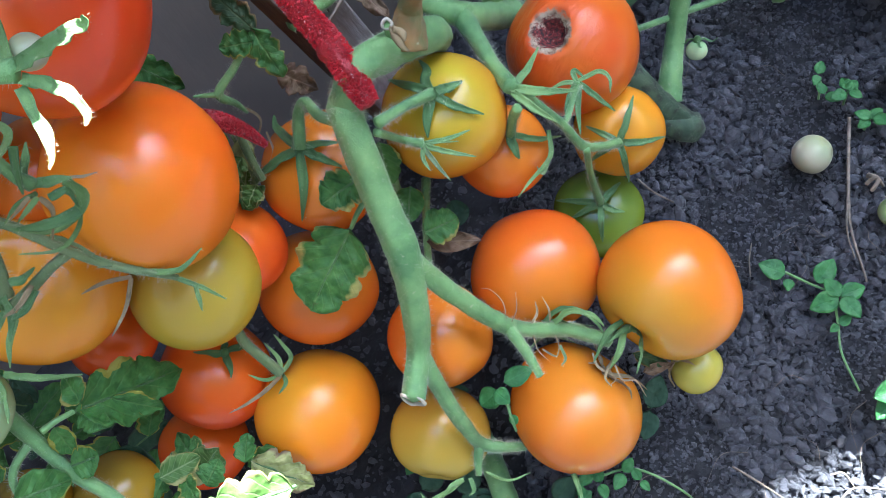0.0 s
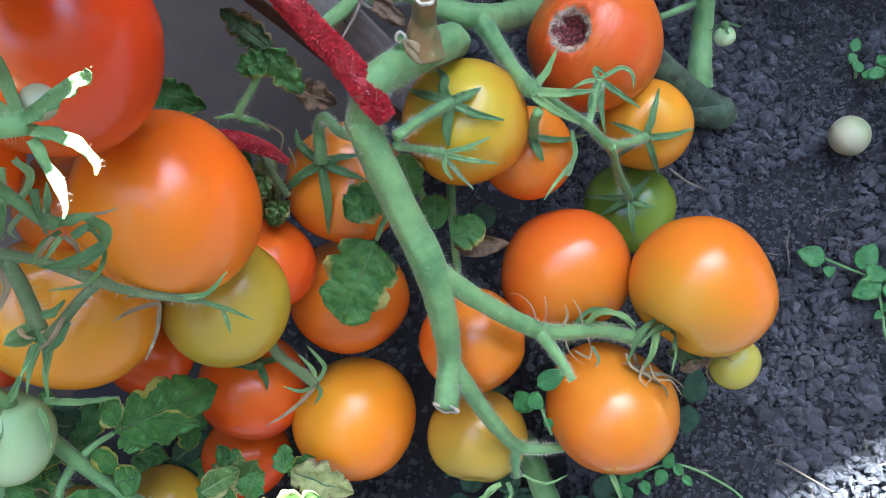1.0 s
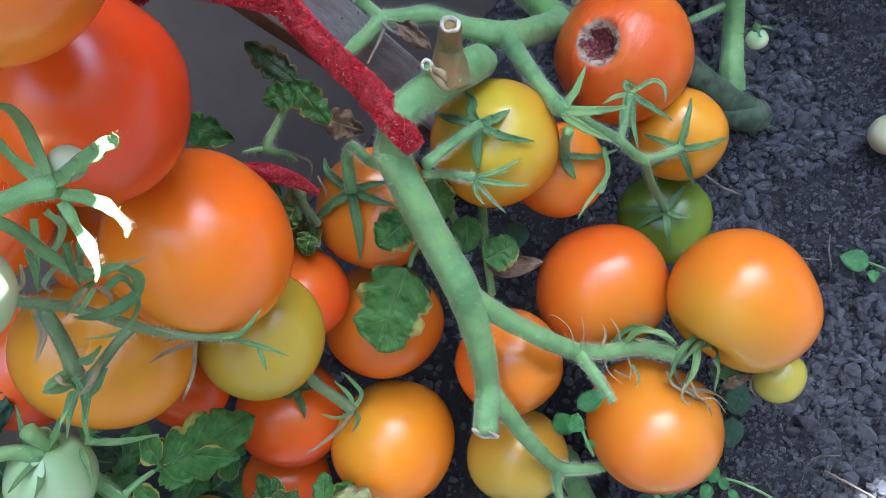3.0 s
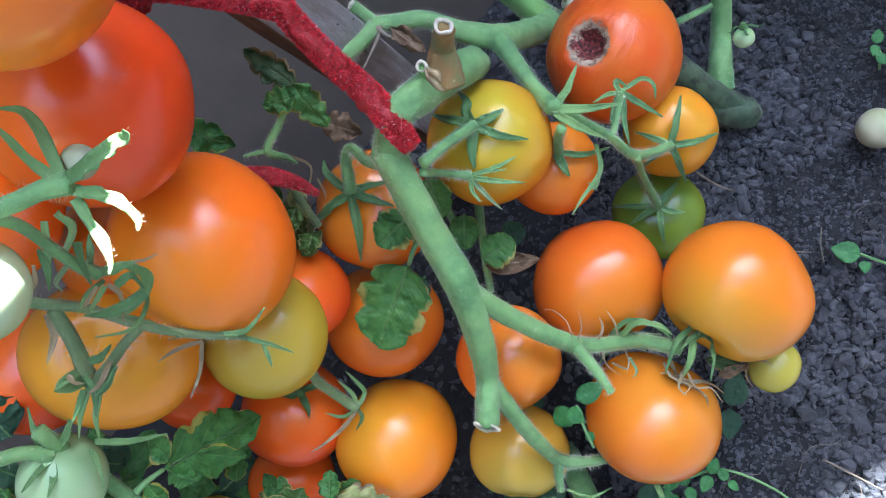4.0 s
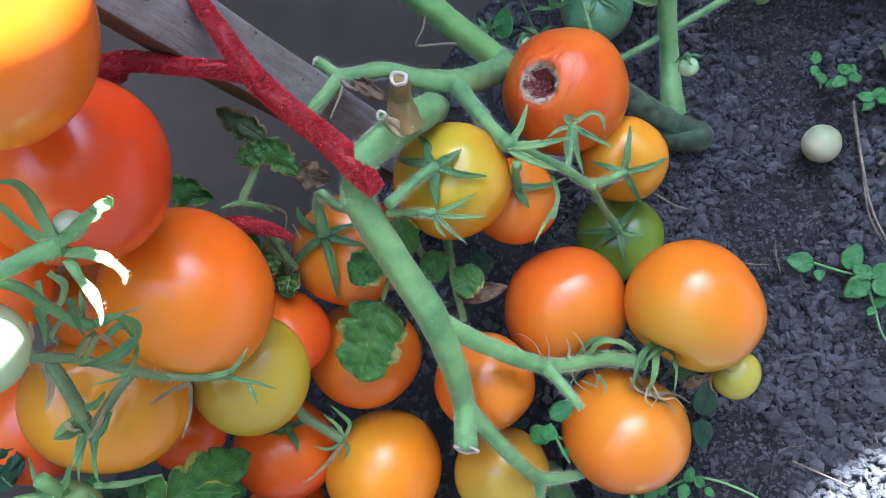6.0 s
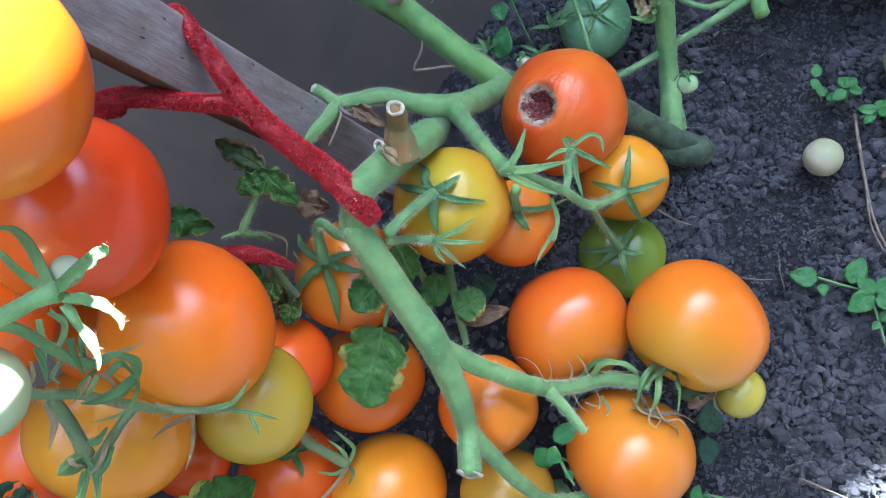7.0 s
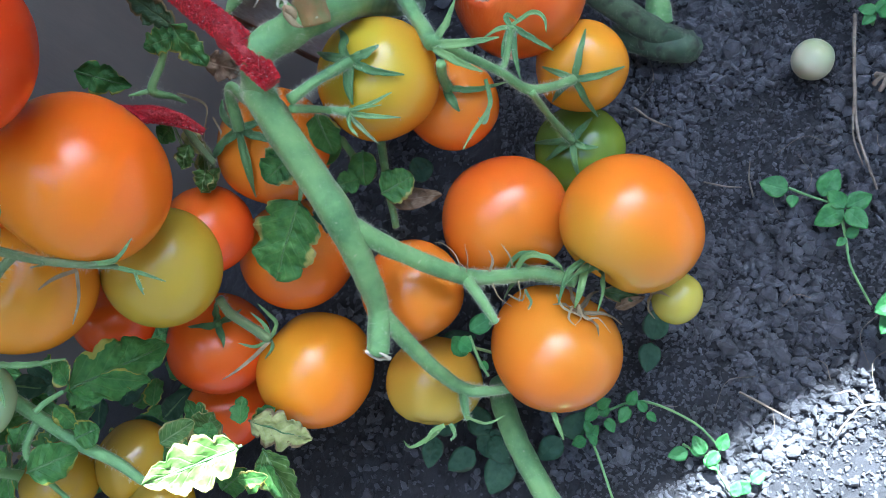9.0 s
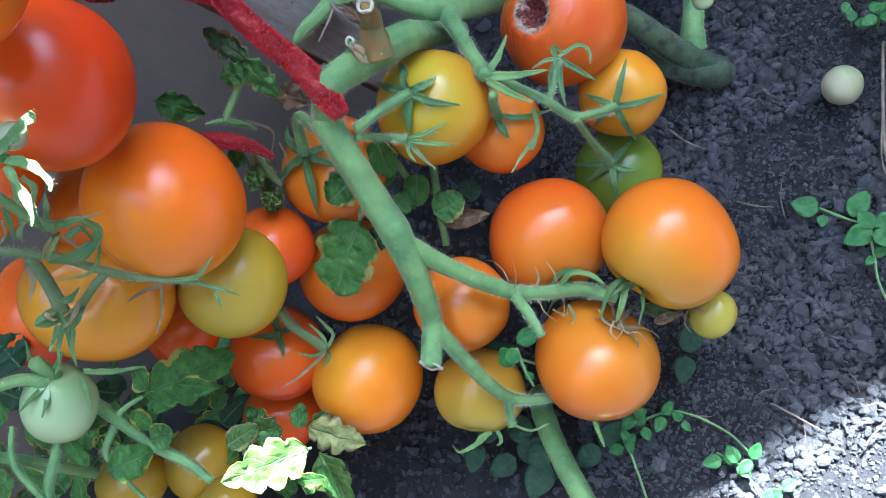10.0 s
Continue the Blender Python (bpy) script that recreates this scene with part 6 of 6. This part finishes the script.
R = random.Random(3)
weed("green chickweed with oval paired leaves on soil", [[(0.190, 0.247, 0.004), (0.200, 0.238, 0.007), (0.210, 0.230, 0.010)], [(0.210, 0.228, 0.008), (0.209, 0.214, 0.006), (0.208, 0.200, 0.003), (0.212, 0.180, 0.002)]],
     [((0.190, 0.245, 0.006), (0.177, 0.252, 0.010), 0.0115), ((0.191, 0.243, 0.005), (0.189, 0.236, 0.006), 0.006), ((0.203, 0.237, 0.008), (0.214, 0.248, 0.012), 0.0115)]
     + pairs(R, [((0.212, 0.228, 0.011), 0.2), ((0.212, 0.227, 0.012), 1.7)], 0.0155) + pairs(R, [((0.209, 0.214, 0.007), 0.5)], 0.007))
weed("small green chickweed sprig on bare soil", [[(0.231, 0.350, 0.0), (0.232, 0.356, 0.010)], [(0.243, 0.344, 0.0), (0.244, 0.346, 0.012)], [(0.250, 0.326, 0.0), (0.252, 0.328, 0.010)]],
     pairs(R, [((0.231, 0.360, 0.011), 0.9), ((0.232, 0.347, 0.010), 2.2), ((0.243, 0.345, 0.012), 0.4), ((0.244, 0.345, 0.013), 2.0), ((0.251, 0.327, 0.010), 0.7), ((0.252, 0.327, 0.011), 2.3)], 0.009))
weed("low chickweed trailing from under the fruit", [[(0.055, 0.146, 0.006), (0.074, 0.149, 0.008), (0.096, 0.152, 0.007), (0.118, 0.139, 0.006), (0.129, 0.125, 0.008)], [(0.066, 0.140, 0.004), (0.070, 0.120, 0.004), (0.074, 0.095, 0.004)]],
     pairs(R, [((0.074, 0.152, 0.014), 0.5), ((0.078, 0.146, 0.012), 2.0), ((0.066, 0.137, 0.012), 0.3), ((0.069, 0.139, 0.013), 1.6), ((0.090, 0.150, 0.012), 1.0), ((0.098, 0.146, 0.008), 2.4)], 0.008))
weed("sunlit chickweed leaves at the edge of shade", [[(0.112, 0.128, 0.004), (0.122, 0.121, 0.007), (0.131, 0.123, 0.008)], [(0.122, 0.121, 0.006), (0.128, 0.108, 0.006), (0.132, 0.096, 0.006)]],
     pairs(R, [((0.115, 0.124, 0.010), 0.3), ((0.122, 0.121, 0.010), 2.0), ((0.129, 0.122, 0.011), 0.8), ((0.131, 0.100, 0.009), 1.2), ((0.140, 0.106, 0.008), 0.4)], 0.009))
weed("broad bright green weed leaves at the bed's edge", [[(0.2330, 0.1800, 0.0), (0.2290, 0.1770, 0.015), (0.2243, 0.1749, 0.030)]],
     [((0.2243, 0.1749, 0.030), (0.2277, 0.1929, 0.034), 0.0135), ((0.2243, 0.1749, 0.030), (0.2099, 0.1704, 0.034), 0.0120), ((0.2243, 0.1749, 0.031), (0.2367, 0.1805, 0.037), 0.0130), ((0.2243, 0.1749, 0.028), (0.2218, 0.1515, 0.030), 0.0140), ((0.2243, 0.1749, 0.026), (0.2106, 0.1615, 0.026), 0.0120), ((0.2243, 0.1749, 0.029), (0.2340, 0.1650, 0.031), 0.0120), ((0.2243, 0.1749, 0.035), (0.2215, 0.1800, 0.040), 0.0070)], None, 4)
weed("chickweed sprig between the tomatoes", [[(0.046, 0.176, 0.060), (0.045, 0.174, 0.100), (0.045, 0.173, 0.122)], [(0.048, 0.176, 0.118), (0.049, 0.166, 0.112), (0.050, 0.160, 0.106)]],
     [((0.045, 0.174, 0.124), (0.051, 0.168, 0.126), 0.0075), ((0.048, 0.178, 0.118), (0.061, 0.183, 0.118), 0.0085), ((0.046, 0.176, 0.116), (0.036, 0.171, 0.110), 0.0100), ((0.049, 0.166, 0.112), (0.051, 0.162, 0.108), 0.004)])
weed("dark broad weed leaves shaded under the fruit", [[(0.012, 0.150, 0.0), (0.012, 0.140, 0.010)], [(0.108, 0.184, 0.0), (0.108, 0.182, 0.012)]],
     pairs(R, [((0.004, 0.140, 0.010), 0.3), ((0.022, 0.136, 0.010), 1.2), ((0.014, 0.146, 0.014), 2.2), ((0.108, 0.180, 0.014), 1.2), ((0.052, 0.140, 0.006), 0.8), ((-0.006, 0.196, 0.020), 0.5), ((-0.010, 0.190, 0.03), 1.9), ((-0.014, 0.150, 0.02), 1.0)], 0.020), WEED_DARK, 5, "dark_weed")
weed("small green sprig between two low tomatoes", [[(-0.008, 0.160, 0.0), (-0.010, 0.163, 0.040)]], pairs(R, [((-0.010, 0.163, 0.040), 0.6), ((-0.010, 0.162, 0.035), 2.0), ((-0.008, 0.166, 0.028), 1.2)], 0.009), None, 8)
weed("round-leaved dark weeds behind the far plant", [[(0.205, 0.470, 0.0), (0.205, 0.470, 0.015)]],
     pairs(R, [((0.205, 0.492, 0.010), 0.3), ((0.197, 0.460, 0.012), 1.2), ((0.222, 0.466, 0.010), 2.2), ((0.240, 0.436, 0.010), 0.9), ((0.215, 0.480, 0.008), 1.5), ((0.232, 0.480, 0.008), 0.1)], 0.017), WEED_DARK, 6, "dark_weed")
weed("oval green leaves at the foot of the wall", [[(0.085, 0.430, 0.0), (0.0828, 0.4411, 0.0808), (0.0885, 0.4597, 0.0881)]],
     [((0.0885, 0.4597, 0.0881), (0.0828, 0.4411, 0.0808), 0.0165), ((0.0746, 0.4466, 0.0801), (0.0739, 0.4348, 0.0777), 0.0105), ((0.0645, 0.4163, 0.0664), (0.0740, 0.4290, 0.0797), 0.0130), ((0.0757, 0.4576, 0.0821), (0.0679, 0.4551, 0.0880), 0.005)], None, 9)


def sprout(place, count, ln, seed):
    """A tuft of narrow sepal-like leaves: a flower bud or a young shoot."""
    ob = empty("flower_bud", place, "small green flower buds with pointed sepals", "flower", "flower buds")
    rng = random.Random(seed)
    c = np.array(place)
    for k in range(count):
        a, e = rng.random() * 6.283, rng.uniform(-0.5, 0.9)
        d = np.array((math.cos(a) * math.cos(e), math.sin(a) * math.cos(e), math.sin(e))) * ln * rng.uniform(0.7, 1.2)
        v, f = blade([c, c + d * 0.5 + np.array((0, 0, ln * 0.08)), c + d], (0.0008, 0.0014, 0.0003), (0.1, -0.3, 0.9), 0.0003)
        part("sepal", v, f, SEPAL, ob)


for k, (p, n_, ln) in enumerate([((0.0497, 0.4566, 0.0958), 7, 0.013), ((0.0468, 0.4756, 0.1115), 6, 0.008), ((0.0771, 0.4644, 0.0899), 8, 0.013), ((0.0741, 0.4854, 0.1059), 7, 0.011), ((0.0671, 0.4772, 0.1000), 6, 0.008), ((0.0592, 0.4230, 0.0721), 8, 0.012), ((0.0989, 0.4217, 0.0709), 7, 0.011), ((0.0702, 0.3978, 0.0715), 6, 0.010), ((0.0880, 0.4081, 0.0692), 6, 0.013), ((0.1110, 0.4659, 0.0840), 5, 0.012),
                                 ((0.163, 0.399, 0.094), 9, 0.012)]):
    sprout(p, n_, ln, 50 + k)


def dry_flower(place, ln, seed, skin):
    ob = empty("dry_flower", place, "withered pale flower on the far plant", "flower", "withered flowers")
    rng = random.Random(seed)
    c = np.array(place)
    for k in range(11):
        a, e = rng.random() * 6.283, rng.uniform(-0.2, 1.1)
        d = np.array((math.cos(a) * math.cos(e), math.sin(a) * math.cos(e), math.sin(e))) * ln * rng.uniform(0.5, 1.1)
        w = np.array((rng.uniform(-1, 1), rng.uniform(-1, 1), rng.uniform(-1, 1))) * ln * 0.2
        v, f = blade([c, c + d * 0.5 + w, c + d], (0.0010, 0.0022, 0.0004), (0.1, -0.3, 0.9), 0.0003)
        part("petal", v, f, skin if k % 3 else DRY, ob)


leaf((0.0162, 0.3237, 0.2010), (0.0282, 0.3079, 0.2010), 0.0080, LEAF_BROWN, "dry brown curled leaf hanging from the truss", 2, 0.3, ripple=0.4, seed=33.5)
dry_flower((0.1547, 0.4053, 0.0689), 0.014, 5, LIGHT)
dry_flower((0.1509, 0.4302, 0.0738), 0.012, 6, DRY)
dry_flower((0.1744, 0.4325, 0.0886), 0.010, 7, TRUSS)


# ---- dry litter ----
def twig(pts, r, label, skin=TWIG, name="dry_twig"):
    v, f = tube(pts, (r, r * 0.9, r * 0.6), 7, 8, 0.35, 6)
    ob = mesh_object(name, v, f, skin)
    tagged(ob, label, "twig", "dry litter on the soil")


twig([(0.243, 0.333, 0.004), (0.235, 0.302, 0.005), (0.228, 0.268, 0.005), (0.229, 0.236, 0.003)], 0.0010, "grey dry stick lying on the soil")
twig([(0.232, 0.290, 0.005), (0.2255, 0.266, 0.006), (0.226, 0.250, 0.004)], 0.0006, "split fibre beside the dry stick")
twig([(0.182, 0.122, 0.004), (0.190, 0.129, 0.010), (0.197, 0.133, 0.012), (0.212, 0.131, 0.008)], 0.0006, "pale bent dry stalk")
twig([(0.187, 0.140, 0.012), (0.193, 0.140, 0.013), (0.197, 0.133, 0.010)], 0.0005, "pale bent dry stalk")
twig([(0.144, 0.149, 0.003), (0.155, 0.140, 0.005), (0.166, 0.131, 0.003)], 0.0006, "thin dry straw on the soil")
twig([(0.122, 0.317, 0.002), (0.130, 0.306, 0.004), (0.140, 0.298, 0.003)], 0.0007, "thin dry root on the soil")
twig([(0.244, 0.296, 0.004), (0.247, 0.291, 0.008), (0.243, 0.286, 0.005)], 0.0016, "dry withered flower on the soil")
twig([(0.241, 0.290, 0.006), (0.246, 0.292, 0.009), (0.250, 0.288, 0.004)], 0.0012, "dry withered flower on the soil")
twig([(0.1723, 0.2475, 0.003), (0.1724, 0.2548, 0.01), (0.1748, 0.2627, 0.014)], 0.0005, "thin white seedling root on the soil")
twig([(0.150, 0.262, 0.003), (0.160, 0.256, 0.005), (0.168, 0.254, 0.003)], 0.0005, "thin dry straw on the soil")
litter = random.Random(9)
for k in range(26):
    x, y, a, ln = litter.uniform(0.11, 0.29), litter.uniform(0.12, 0.44), litter.uniform(0, 6.28), litter.uniform(0.006, 0.014)
    twig([(x, y, 0.002), (x + ln * math.cos(a), y + ln * math.sin(a), 0.005), (x + 2 * ln * math.cos(a + 0.5), y + 2 * ln * math.sin(a + 0.5), 0.002)], 0.00016, "thin pale dry root on the soil")
for pts in ([(0.0123, 0.3246, 0.2019), (0.0088, 0.3169, 0.2018), (0.0031, 0.3082, 0.2018)], [(0.0085, 0.3303, 0.2044), (0.0111, 0.3242, 0.2032), (0.0142, 0.3198, 0.2015), (0.0179, 0.3186, 0.1999)]):
    twig(pts, 0.0009, "dry brown shred hanging from the truss")
twig([(0.0531, 0.3622, 0.1491), (0.0457, 0.3572, 0.1602), (0.0383, 0.3554, 0.1672), (0.0443, 0.3584, 0.1728), (0.0470, 0.3632, 0.1746)], 0.0009, "bent dry tendril beside the leading shoot")
